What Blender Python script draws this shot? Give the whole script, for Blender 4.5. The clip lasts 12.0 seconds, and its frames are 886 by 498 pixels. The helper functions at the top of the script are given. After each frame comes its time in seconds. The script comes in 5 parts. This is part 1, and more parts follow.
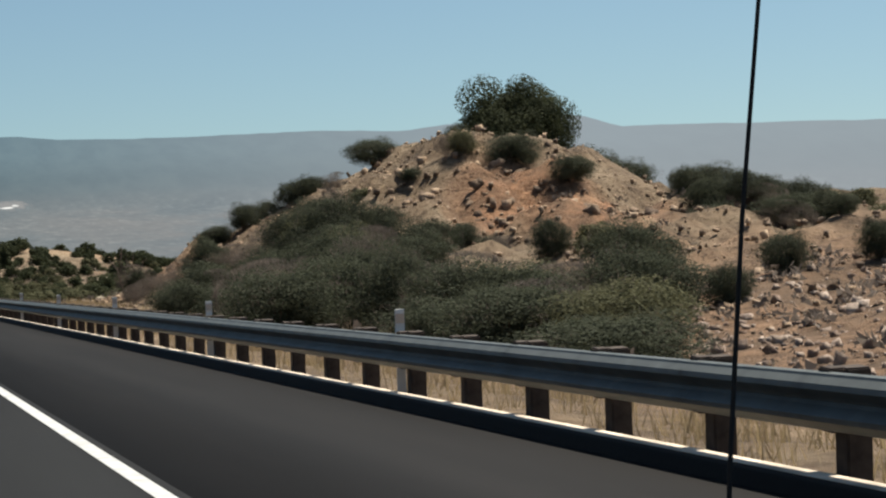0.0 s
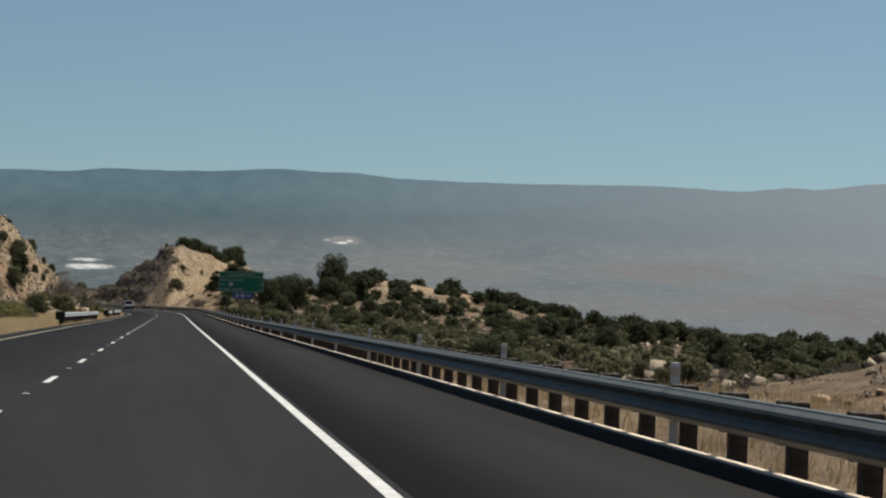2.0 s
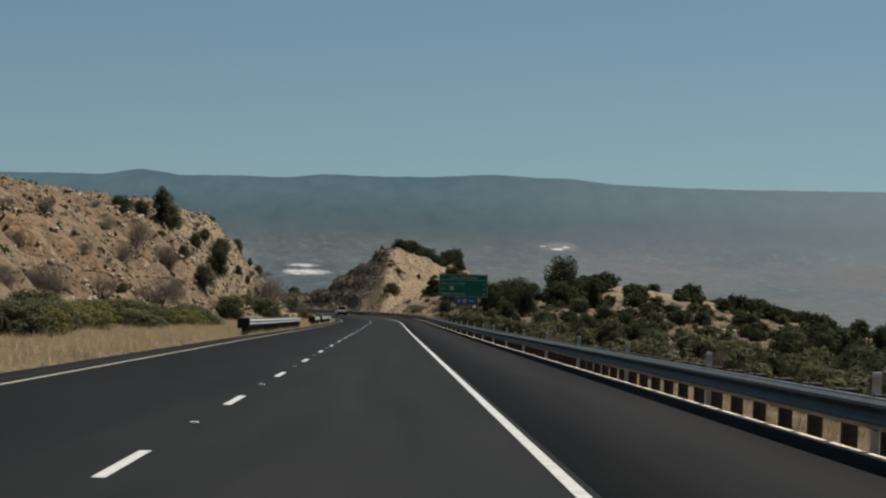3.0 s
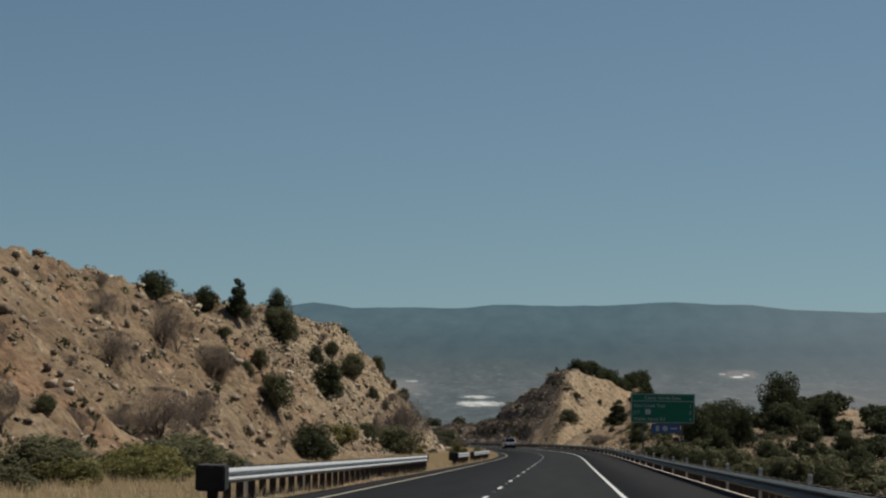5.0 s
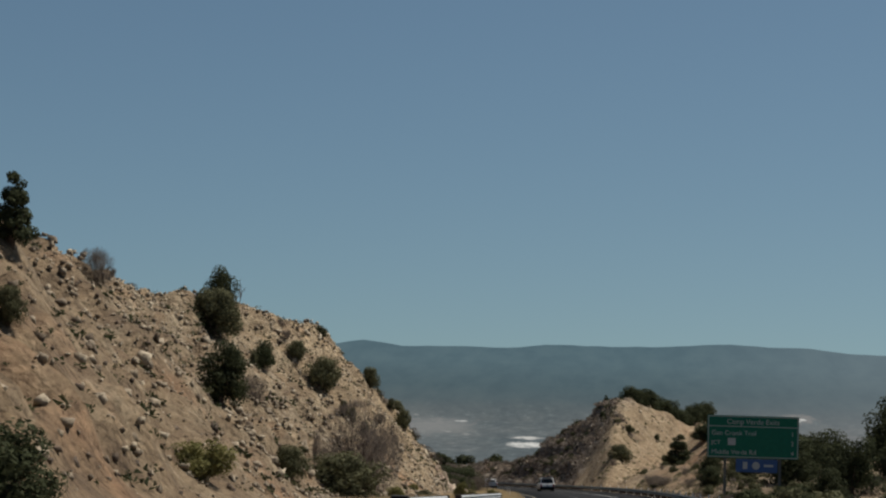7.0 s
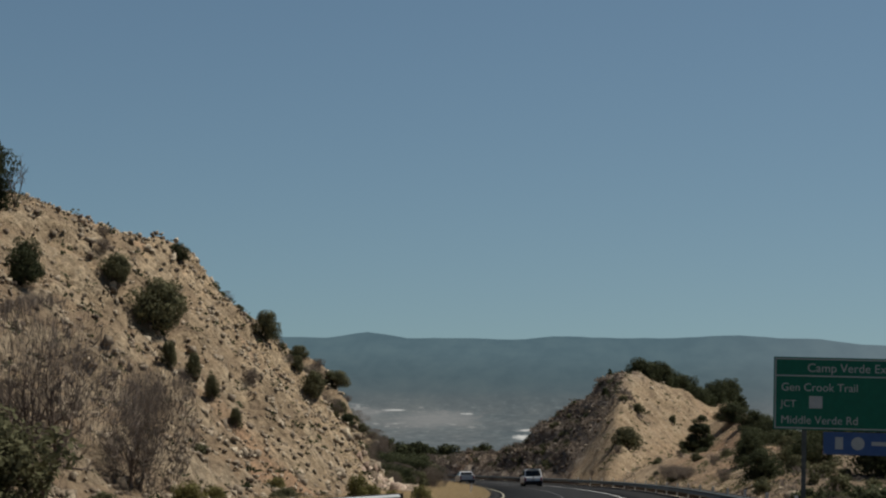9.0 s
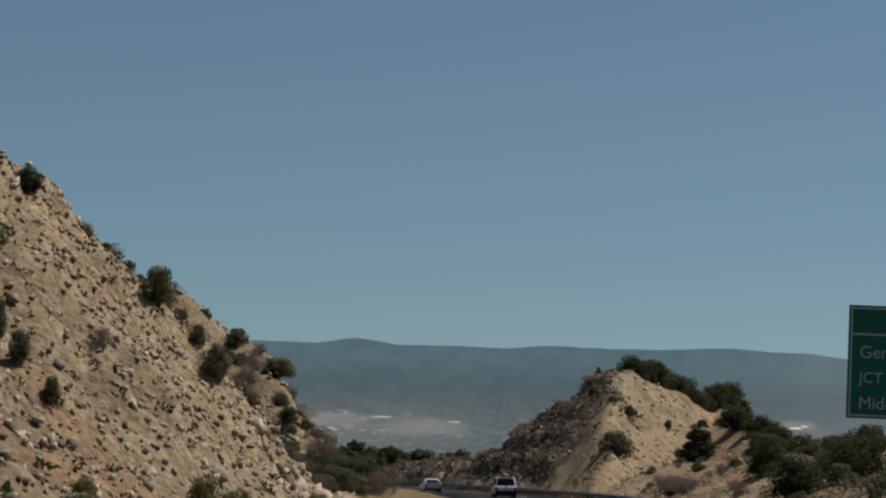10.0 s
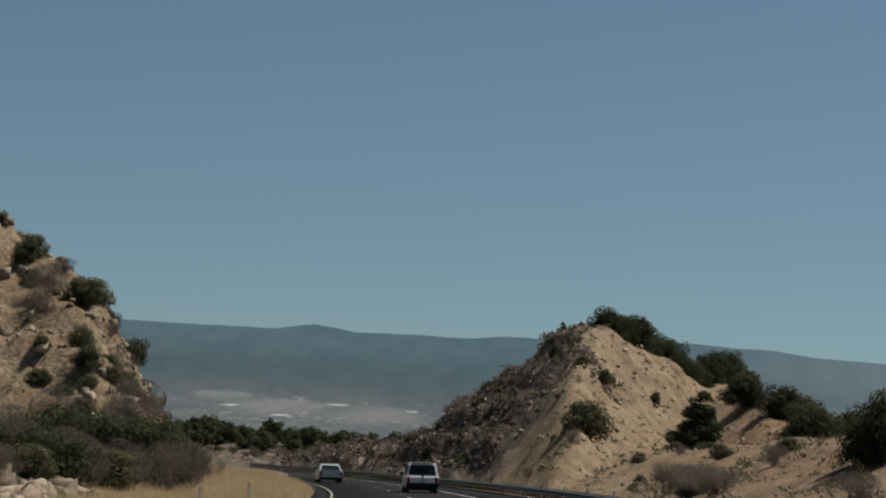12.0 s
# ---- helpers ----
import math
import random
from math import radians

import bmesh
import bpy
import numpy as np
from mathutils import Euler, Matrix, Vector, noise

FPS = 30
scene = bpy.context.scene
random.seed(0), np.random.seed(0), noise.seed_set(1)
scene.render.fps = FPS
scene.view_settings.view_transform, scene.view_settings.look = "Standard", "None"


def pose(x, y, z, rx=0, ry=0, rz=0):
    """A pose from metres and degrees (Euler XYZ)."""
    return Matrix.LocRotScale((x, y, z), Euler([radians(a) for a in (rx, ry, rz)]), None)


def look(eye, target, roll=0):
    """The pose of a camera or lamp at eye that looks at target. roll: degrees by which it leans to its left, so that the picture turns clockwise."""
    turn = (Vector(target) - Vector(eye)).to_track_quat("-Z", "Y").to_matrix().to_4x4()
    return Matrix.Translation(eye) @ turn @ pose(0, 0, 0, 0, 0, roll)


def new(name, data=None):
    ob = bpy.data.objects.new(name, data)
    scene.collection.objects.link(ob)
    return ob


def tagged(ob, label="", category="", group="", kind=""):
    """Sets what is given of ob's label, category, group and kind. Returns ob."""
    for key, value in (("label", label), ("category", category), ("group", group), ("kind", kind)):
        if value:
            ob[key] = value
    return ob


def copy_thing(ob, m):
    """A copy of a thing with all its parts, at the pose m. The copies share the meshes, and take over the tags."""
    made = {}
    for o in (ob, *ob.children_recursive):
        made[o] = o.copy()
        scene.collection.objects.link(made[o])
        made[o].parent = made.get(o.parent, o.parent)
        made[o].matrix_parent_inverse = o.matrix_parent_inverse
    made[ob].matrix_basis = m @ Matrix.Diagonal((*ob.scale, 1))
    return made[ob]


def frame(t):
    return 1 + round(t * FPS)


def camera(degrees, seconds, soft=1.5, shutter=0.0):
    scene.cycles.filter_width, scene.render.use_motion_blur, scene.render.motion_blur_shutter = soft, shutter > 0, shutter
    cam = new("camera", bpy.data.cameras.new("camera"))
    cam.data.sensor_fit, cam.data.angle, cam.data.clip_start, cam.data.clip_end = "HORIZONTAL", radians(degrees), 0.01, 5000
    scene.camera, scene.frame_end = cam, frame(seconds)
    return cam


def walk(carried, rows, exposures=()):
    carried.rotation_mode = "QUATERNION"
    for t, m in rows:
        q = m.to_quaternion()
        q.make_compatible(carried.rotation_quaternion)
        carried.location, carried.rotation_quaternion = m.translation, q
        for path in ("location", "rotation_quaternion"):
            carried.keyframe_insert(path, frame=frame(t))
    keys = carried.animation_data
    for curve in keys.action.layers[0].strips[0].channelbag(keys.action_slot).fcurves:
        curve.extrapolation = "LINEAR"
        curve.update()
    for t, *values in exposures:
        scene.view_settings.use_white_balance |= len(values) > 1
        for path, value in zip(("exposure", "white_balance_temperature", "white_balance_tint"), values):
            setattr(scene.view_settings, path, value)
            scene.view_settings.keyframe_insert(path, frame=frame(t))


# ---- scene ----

# ---------------------------------------------------------------- road line
GRADE, SAG = 0.060, 6.907e-06
CURVE_AT, CURVE_IN, CURVE = 308.54, 200.0, 1.6189e-03
SPEED, EYE = 30.951, 1.294


def bank(s):
    """Cross slope of the road: it leans into the bend, and the land beside it follows."""
    return math.tan(radians(2.4)) * np.interp(s, [180.0, 400.0, 460.0, 560.0], [0.0, 1.0, 1.0, 0.25])


def road_z(s, off=0.0):
    return -GRADE * s + SAG * np.maximum(s - 200.0, 0.0) ** 2 + bank(s) * np.clip(off, -40.0, 40.0)


def road_xy(s, off):
    """Plan of the road: straight, an easement, then an arc to the left."""
    u = np.maximum(s - CURVE_AT, 0.0)
    ua, ub = np.minimum(u, CURVE_IN), np.maximum(u - CURVE_IN, 0.0)
    th = CURVE * ua ** 2 / (2 * CURVE_IN) + CURVE * ub
    mid = CURVE * CURVE_IN / 2 + CURVE * ub / 2
    x = -CURVE * ua ** 3 / (6 * CURVE_IN) - np.sin(mid) * ub
    y = np.minimum(s, CURVE_AT) + ua + np.cos(mid) * ub
    return x + off * np.cos(th), y + off * np.sin(th), th


def road_point(s, off, up=0.0):
    x, y, th = road_xy(float(s), float(off))
    return Vector((float(x), float(y), float(road_z(float(s), float(off))) + up)), float(th)


# ---------------------------------------------------------------- camera
cam = camera(24.02, 12.0, soft=2.2)
# seconds, turn to the left, tilt, roll, sideways in the lane, bounce
DRIVE = [
    (0, -16.27, -3.15, -1.96, -0.24, 0.05),
    (0.5, -13.64, -2.56, -0.10, -0.34, 0.07),
    (1, -10.73, -3.75, -1.36, -0.22, 0.04),
    (1.5, -8.53, -3.26, -0.49, -0.05, 0.02),
    (2, -7.34, -1.64, 1.75, 0.01, -0.02),
    (2.5, -8.07, -0.56, 4.02, 0.16, 0.00),
    (3, -1.43, -1.63, 1.75, 0.11, -0.01),
    (3.5, 1.06, 0.97, -0.63, 0.20, -0.04),
    (3.7, 1.46, 1.05, 0.36, 0.14, -0.00),
    (5.3, 3.57, 2.37, 0.55, 0.01, 0.02),
    (5.5, 3.49, 2.68, 0.65, 0.05, -0.01),
    (6, 3.92, 2.87, 0.02, 0.00, -0.01),
    (6.5, 4.49, 2.16, 1.32, 0.14, 0.00),
    (6.7, 4.62, 3.19, 1.22, 0.24, -0.01),
    (8.3, 5.97, 1.53, -1.05, 0.34, 0.00),
    (8.5, 5.66, 2.52, 0.12, 0.48, 0.07),
    (9, 5.07, 2.94, -0.14, 0.55, -0.00),
    (9.5, 4.70, 3.99, -0.37, 0.54, 0.02),
    (10, 4.85, 3.20, 0.68, 0.52, -0.01),
    (10.5, 3.74, 2.08, 2.01, 0.30, -0.07),
    (11, 2.61, 1.73, 0.79, 0.28, -0.11),
    (11.5, 1.99, 1.87, -0.31, 0.12, -0.05),
    (12, 3.80, 3.02, 1.34, 0.10, -0.01),
]
path_rows = []
for t, turn, tilt, roll, lat, bounce in DRIVE:
    place, _ = road_point(SPEED * t, lat, EYE + bounce)
    place.x -= (EYE + bounce) * float(bank(SPEED * t + 35.0))
    lean = Matrix.Rotation(-math.atan(float(bank(SPEED * t + 35.0))), 4, "Y")
    m = Matrix.Translation(place) @ lean @ pose(0, 0, 0, 90 + tilt, 0, turn) @ pose(0, 0, 0, 0, 0, roll)
    path_rows.append((t, m))
EXPOSURES = [(0.0, 0.70), (1.5, 0.46), (2.5, 0.28), (3.2, 0.1), (5.5, 0.05), (12.0, 0.05)]
walk(cam, path_rows, EXPOSURES)

# ---------------------------------------------------------------- sky and sun
SUN_UP, SUN_SIDE = 60.0, 58.0          # elevation; degrees to the right of the road's first line
world = bpy.data.worlds.new("world")
scene.world = world
world.use_nodes = True
wn = world.node_tree
sky = wn.nodes.new("ShaderNodeTexSky")
sky.sky_type, sky.sun_disc = "NISHITA", False
sky.sun_elevation, sky.sun_rotation = radians(SUN_UP), radians(SUN_SIDE)
sky.altitude, sky.air_density, sky.dust_density, sky.ozone_density = 1200, 1.0, 2.0, 1.8
geo = wn.nodes.new("ShaderNodeTexCoord")
lift = wn.nodes.new("ShaderNodeVectorMath")            # thin haze evens out the band above the horizon
lift.inputs[1].default_value = (0, 0, 0.085)
unit = wn.nodes.new("ShaderNodeVectorMath")
unit.operation = "NORMALIZE"
wn.links.new(geo.outputs["Generated"], lift.inputs[0])
wn.links.new(lift.outputs[0], unit.inputs[0])
wn.links.new(unit.outputs[0], sky.inputs[0])
tint = wn.nodes.new("ShaderNodeMix")
tint.data_type, tint.blend_type = "RGBA", "MULTIPLY"
tint.inputs[0].default_value = 1.0
tint.inputs[7].default_value = (0.895, 1.0, 0.925, 1)
wn.links.new(sky.outputs[0], tint.inputs[6])
wn.links.new(tint.outputs[2], wn.nodes["Background"].inputs[0])
wn.nodes["Background"].inputs[1].default_value = 0.061
sun = new("sun", bpy.data.lights.new("sun", "SUN"))
sun.data.energy, sun.data.angle, sun.data.color = 5.0, radians(0.53), (1.0, 0.93, 0.82)
a, e = radians(SUN_SIDE), radians(SUN_UP)
sun.matrix_world = look((0, 0, 0), (-math.sin(a) * math.cos(e), -math.cos(a) * math.cos(e), -math.sin(e)))

# ---------------------------------------------------------------- helpers of this place
rng = np.random.default_rng(7)


def lattice(ix, iy, seed):
    h = (ix.astype(np.int64) * 374761393 + iy.astype(np.int64) * 668265263 + seed * 982451653) & 0x7FFFFFFF
    h = ((h ^ (h >> 13)) * 1274126177) & 0x7FFFFFFF
    return ((h ^ (h >> 16)) & 0xFFFF) / 65535.0


def vnoise(x, y, size, seed=0):
    """Smooth noise from -1 to 1 with features of that size."""
    x, y = np.asarray(x, float) / size, np.asarray(y, float) / size
    ix, iy = np.floor(x), np.floor(y)
    fx, fy = x - ix, y - iy
    fx, fy = fx * fx * (3 - 2 * fx), fy * fy * (3 - 2 * fy)
    ix, iy = ix.astype(np.int64), iy.astype(np.int64)
    a, b = lattice(ix, iy, seed), lattice(ix + 1, iy, seed)
    c, d = lattice(ix, iy + 1, seed), lattice(ix + 1, iy + 1, seed)
    return 2 * (a + (b - a) * fx + (c - a) * fy + (a - b - c + d) * fx * fy) - 1


def smin(k, *hs):
    out = hs[0]
    for h in hs[1:]:
        w = np.clip(0.5 + 0.5 * (h - out) / k, 0, 1)
        out = h + (out - h) * w - k * w * (1 - w)
    return out


def smax(k, *hs):
    return -smin(k, *[-h for h in hs])


def relief(x, y):
    """Height of the land over the road's level at the same y, before the road bed is cut in. Also the offset from the road."""
    x, y = np.asarray(x, float), np.asarray(y, float)
    ys = np.clip(y, -200.0, 760.0)
    rx, _, th = road_xy(ys, 0.0)
    o = (x - rx) * np.cos(th)
    rough = 0.5 * vnoise(x, y, 9, 1) + 0.25 * vnoise(x, y, 4, 2)
    fine = 0.16 * vnoise(x, y, 2.1, 3) + 0.08 * vnoise(x, y, 1.0, 4)
    # open slope to the right of the road
    right = np.interp(o, [4.6, 6, 12, 25, 60, 140, 260], [0, -0.1, -0.8, -2.0, -3.5, -7.0, -14]) + rough * 1.2 * np.clip((o - 7) / 6, 0, 1)
    right = right + (7.5 * np.exp(-((x - 42) / 28) ** 2 - ((y - 465) / 75) ** 2) + 0.5 * np.exp(-((x - 75) / 40) ** 2 - ((y - 345) / 60) ** 2)) * np.clip((o - 9) / 12, 0, 1)
    # mound beside the guardrail
    hx = np.interp(x, [8, 11, 13.5, 15, 18.2, 21, 24, 26, 28, 31, 34, 40, 60, 95, 130], [0, 0.05, 0.9, 1.9, 3.5, 4.7, 6.2, 6.6, 6.1, 4.8, 3.6, 3.0, 3.6, 2, 0])
    hy = np.interp(y, [5, 25, 45, 62, 72, 81, 87, 95, 103, 111, 122], [0.05, 0.15, 0.25, 0.36, 0.52, 0.85, 1.0, 0.88, 0.35, 0.06, 0])
    mound = hx * hy + (rough + fine * 2 - 0.5 + np.abs(vnoise(x, y, 2.6, 34)) * 1.3 + np.abs(vnoise(x, y, 1.4, 35)) * 0.8 - 0.3) * np.clip(hx * hy / 2, 0, 1) * 0.75
    right = np.maximum(right, mound - 0.4 * (1 - hy) - np.where((hy < 0.02) | (x > 120), 9, 0))
    # spur on the outside of the bend
    crest = np.minimum(13.6 + 0.40 * np.minimum(x, 2) - 0.140 * (y - 563), 14.2) - 0.9 * np.maximum(x - 16.5, 0)
    crest = np.where(y > 600, np.maximum(crest, 2.5 - 0.03 * (y - 640)), crest)
    front = 0.957 * x - 0.29 * (y - 563) + 0.9 * vnoise(x, y, 7, 38) + 0.4 * vnoise(x, y, 3, 39)
    spur = smin(0.8, (o - 7.1) * 1.27, 17.7 - 0.95 * np.maximum(front, -0.5), crest)
    rib = np.interp(y, [488, 546, 606, 646, 706], [0, 8.0, 13, 10, 3]) - np.where(x < 14, 0.7 * (14 - x), 0.17 * (x - 14) + 0.75 * np.maximum(x - 16.5, 0))
    spur = smax(0.6, spur, np.where(x > -5, rib, -9.0))
    spur = spur + rough * 0.9 + fine * 1.6 + (0.45 * np.sin(spur * 2.0 + 1.2 * vnoise(x, y, 11, 36)) + 0.5 * np.abs(vnoise(x, y, 4.2, 37))) * np.clip((2.5 + 0.27 * (y - 563) - x) / 3, 0, 1)
    bank = smin(0.5, (o - 8.0) * 0.4, (y - 378) * 0.05, 3.4 - 0.3 * np.maximum(o - 32, 0)) + rough * 0.7
    right = smax(0.5, right, np.where(y > 380, np.maximum(spur, bank), -9.0))
    # cut on the left, two parts with a gully between
    toe = 13.2 + 0.5 * vnoise(x * 0, y, 14, 5)
    top = np.interp(y, [110, 150, 235, 277, 320, 390, 450], [3, 7.8, 9.8, 10.6, 12.3, 15.3, 16.0])
    steep = np.interp(y, [200, 270, 292, 335, 375, 400], [0.68, 0.95, 0.98, 0.72, 0.80, 1.15])
    face = np.where(y < 445, (-o - toe) * steep, -9)
    cut = smin(1.2, face, top + 0.14 * (-o - 30), (433 - y) * 1.2 + 0.2 * (-o - 14))
    cut2 = smin(1.0, (-o - 14.6) * 1.6, 11.2 + 0.75 * (-o - 21.7), 19.5 + 0.1 * (-o - 34), (y - 472) * 0.5, (612 - y) * 0.9)
    left = smax(0.6, cut, cut2)
    lo = -o
    verge = np.interp(lo, [6.8, 7.6, 11, 14, 40], [0, 0.10, 0.25, 0.6, 2.0])
    lump = np.clip(left / 2.0, 0, 1)
    crag = np.abs(vnoise(x * 0.8 + y * 0.6, y * 0.9, 3.4, 31)) * 1.5 + np.abs(vnoise(x, y, 1.7, 32)) * 1.0 + 0.9 * np.maximum(vnoise(x - y * 0.3, y, 7.5, 33), 0)
    left = left + lump * (rough * 1.1 + fine * 1.6 - 0.9 + crag)
    # ridge with junipers past the bend
    ridge = 7.5 * np.exp(-((y - 775 - 0.45 * x) / 42) ** 2) * np.clip((-x - 20) / 30, 0, 1)
    left = smax(0.5, verge + rough * 0.15, left) + ridge
    h = np.where(o > 0, right, left)
    # the road bed
    bed = np.clip(np.minimum(o - 4.55, 12) / 0.5, 0, 1) * (o > 0) + np.clip((-o - 6.75) / 0.5, 0, 1) * (o < 0)
    h = h * bed - 0.12 * (1 - bed)
    h = h + fine * 0.35 * bed
    return h, o


def land_z(x, y):
    x, y = np.asarray(x, float), np.asarray(y, float)
    h, o = relief(x, y)
    near = np.clip((900 - y) / 300, 0, 1)
    base = np.where(y < 760, road_z(np.clip(y, -400, 760)), road_z(760.0) - 0.062 * (y - 760)) + bank(np.clip(y, -400, 760)) * np.clip(o, -40, 40) * near
    z = base + h * np.clip((1500 - y) / 500, 0, 1)
    far = np.hypot(x, y - 180)
    w = np.clip((far - 780) / 380, 0, 1)
    return z * (1 - w) + w * -190.0


def flat_z(x, y):
    return float(land_z(np.array([x]), np.array([y]))[0])


def mesh_of(name, verts, faces, smooth=False):
    me = bpy.data.meshes.new(name)
    verts, faces = np.asarray(verts, np.float32), np.asarray(faces, np.int32)
    n = faces.shape[1]
    me.vertices.add(len(verts)), me.loops.add(faces.size), me.polygons.add(len(faces))
    me.vertices.foreach_set("co", verts.ravel())
    me.loops.foreach_set("vertex_index", faces.ravel())
    me.polygons.foreach_set("loop_start", np.arange(0, faces.size, n, dtype=np.int32))
    me.update(calc_edges=True)
    me.validate()
    if smooth:
        me.polygons.foreach_set("use_smooth", np.ones(len(faces), bool))
    return me


def under(ob, parent):
    ob.parent = parent
    return ob


def part(name, bm, material, parent=None, label="", smooth=False):
    """One bmesh or mesh as ONE object under its thing."""
    if isinstance(bm, bmesh.types.BMesh):
        me = bpy.data.meshes.new(name)
        bm.to_mesh(me)
        bm.free()
        if smooth:
            for p in me.polygons:
                p.use_smooth = True
    else:
        me = bm
    if material and not me.materials:
        me.materials.append(material)
    ob = new(name, me)
    if parent:
        ob.parent = parent
    if label:
        ob["label"] = label
    return ob


def box(bm, x0, x1, y0, y1, z0, z1, bevel=0.0):
    m = Matrix.Translation(((x0 + x1) / 2, (y0 + y1) / 2, (z0 + z1) / 2)) @ Matrix.Diagonal((x1 - x0, y1 - y0, z1 - z0, 1))
    made = bmesh.ops.create_cube(bm, size=1, matrix=m)["verts"]
    if bevel:
        edges = {e for v in made for e in v.link_edges}
        bmesh.ops.bevel(bm, geom=list(edges), offset=bevel, segments=2, affect="EDGES")
    return bm


def boxed(x0, x1, y0, y1, z0, z1, bevel=0.0):
    return box(bmesh.new(), x0, x1, y0, y1, z0, z1, bevel)


def tube(bm, pts, radii, sides=6):
    rings = []
    for i, p in enumerate(pts):
        p = Vector(p)
        d = Vector(pts[min(i + 1, len(pts) - 1)]) - Vector(pts[max(i - 1, 0)])
        q = d.to_track_quat("Z", "Y")
        rings.append([bm.verts.new(p + q @ Vector((math.cos(k * math.tau / sides) * radii[i], math.sin(k * math.tau / sides) * radii[i], 0))) for k in range(sides)])
    for r0, r1 in zip(rings, rings[1:]):
        for k in range(sides):
            bm.faces.new((r0[k], r0[(k + 1) % sides], r1[(k + 1) % sides], r1[k]))
    bm.faces.new(rings[-1])
    bm.faces.new(rings[0][::-1])
    return bm


def extrude_profile(prof, ys, closed=True):
    """A profile of (x, z) carried along y."""
    bm = bmesh.new()
    rings = [[bm.verts.new((x, y, z)) for x, z in prof] for y in ys]
    n = len(prof)
    for r0, r1 in zip(rings, rings[1:]):
        for k in range(n if closed else n - 1):
            bm.faces.new((r0[k], r1[k], r1[(k + 1) % n], r0[(k + 1) % n]))
    if closed:
        bm.faces.new(rings[0])
        bm.faces.new(rings[-1][::-1])
    return bm

# ---------------------------------------------------------------- materials
def shader(name, rough=0.8, metal=0.0):
    m = bpy.data.materials.new(name)
    m.use_nodes = True
    nt = m.node_tree
    b = nt.nodes["Principled BSDF"]
    b.inputs["Roughness"].default_value, b.inputs["Metallic"].default_value = rough, metal
    b.inputs["Specular IOR Level"].default_value = 0.25
    return m, nt, b


def noise_node(nt, scale, detail=6.0, rough=0.6, coord="Object", stretch=None):
    tc = nt.nodes.new("ShaderNodeTexCoord")
    n = nt.nodes.new("ShaderNodeTexNoise")
    n.inputs["Scale"].default_value, n.inputs["Detail"].default_value, n.inputs["Roughness"].default_value = scale, detail, rough
    if stretch:
        mp = nt.nodes.new("ShaderNodeMapping")
        mp.inputs["Scale"].default_value = stretch
        nt.links.new(tc.outputs[coord], mp.inputs[0])
        nt.links.new(mp.outputs[0], n.inputs["Vector"])
    else:
        nt.links.new(tc.outputs[coord], n.inputs["Vector"])
    return n


def ramp(nt, fac, stops):
    r = nt.nodes.new("ShaderNodeValToRGB")
    while len(r.color_ramp.elements) < len(stops):
        r.color_ramp.elements.new(0.5)
    for e, (p, c) in zip(r.color_ramp.elements, stops):
        e.position, e.color = p, (*c, 1)
    nt.links.new(fac, r.inputs[0])
    return r.outputs[0]


def mix(nt, fac, a, b, mode="MIX"):
    n = nt.nodes.new("ShaderNodeMix")
    n.data_type, n.blend_type = "RGBA", mode
    for sock, v in ((0, fac), (6, a), (7, b)):
        if isinstance(v, (int, float)):
            n.inputs[sock].default_value = v
        elif isinstance(v, tuple):
            n.inputs[sock].default_value = (*v, 1)
        else:
            nt.links.new(v, n.inputs[sock])
    return n.outputs[2]


def maths(nt, op, a, b=0.0, clamp=False):
    n = nt.nodes.new("ShaderNodeMath")
    n.operation, n.use_clamp = op, clamp
    for i, v in enumerate((a, b)):
        if isinstance(v, (int, float)):
            n.inputs[i].default_value = v
        else:
            nt.links.new(v, n.inputs[i])
    return n.outputs[0]


def span(nt, v, lo, hi):
    n = nt.nodes.new("ShaderNodeMapRange")
    n.inputs["From Min"].default_value, n.inputs["From Max"].default_value = lo, hi
    nt.links.new(v, n.inputs["Value"])
    return n.outputs[0]


def bump(nt, b, height, strength, dist):
    n = nt.nodes.new("ShaderNodeBump")
    n.inputs["Strength"].default_value, n.inputs["Distance"].default_value = strength, dist
    nt.links.new(height, n.inputs["Height"])
    nt.links.new(n.outputs[0], b.inputs["Normal"])


def plain(name, color, rough=0.6, metal=0.0, vary=0.15, scale=6.0):
    m, nt, b = shader(name, rough, metal)
    n = noise_node(nt, scale)
    lo = tuple(c * (1 - vary) for c in color)
    hi = tuple(min(c * (1 + vary), 1) for c in color)
    nt.links.new(ramp(nt, n.outputs[0], [(0.3, lo), (0.7, hi)]), b.inputs["Base Color"])
    return m


def leaf_material(name, dark, light):
    m, nt, b = shader(name, 0.85)
    b.inputs["Specular IOR Level"].default_value = 0.08
    g = nt.nodes.new("ShaderNodeNewGeometry")
    oi = nt.nodes.new("ShaderNodeObjectInfo")
    c = ramp(nt, g.outputs["Random Per Island"], [(0.0, dark), (1.0, light)])
    c = mix(nt, maths(nt, "MULTIPLY", oi.outputs["Random"], 0.5), c, tuple(0.5 * (d + l) * 1.35 for d, l in zip(dark, light)))
    nt.links.new(c, b.inputs["Base Color"])
    thin = nt.nodes.new("ShaderNodeBsdfTranslucent")                 # light comes through thin leaves
    both = nt.nodes.new("ShaderNodeMixShader")
    both.inputs[0].default_value = 0.35
    nt.links.new(c, thin.inputs[0])
    nt.links.new(b.outputs[0], both.inputs[1])
    nt.links.new(thin.outputs[0], both.inputs[2])
    nt.links.new(both.outputs[0], nt.nodes["Material Output"].inputs[0])
    return m


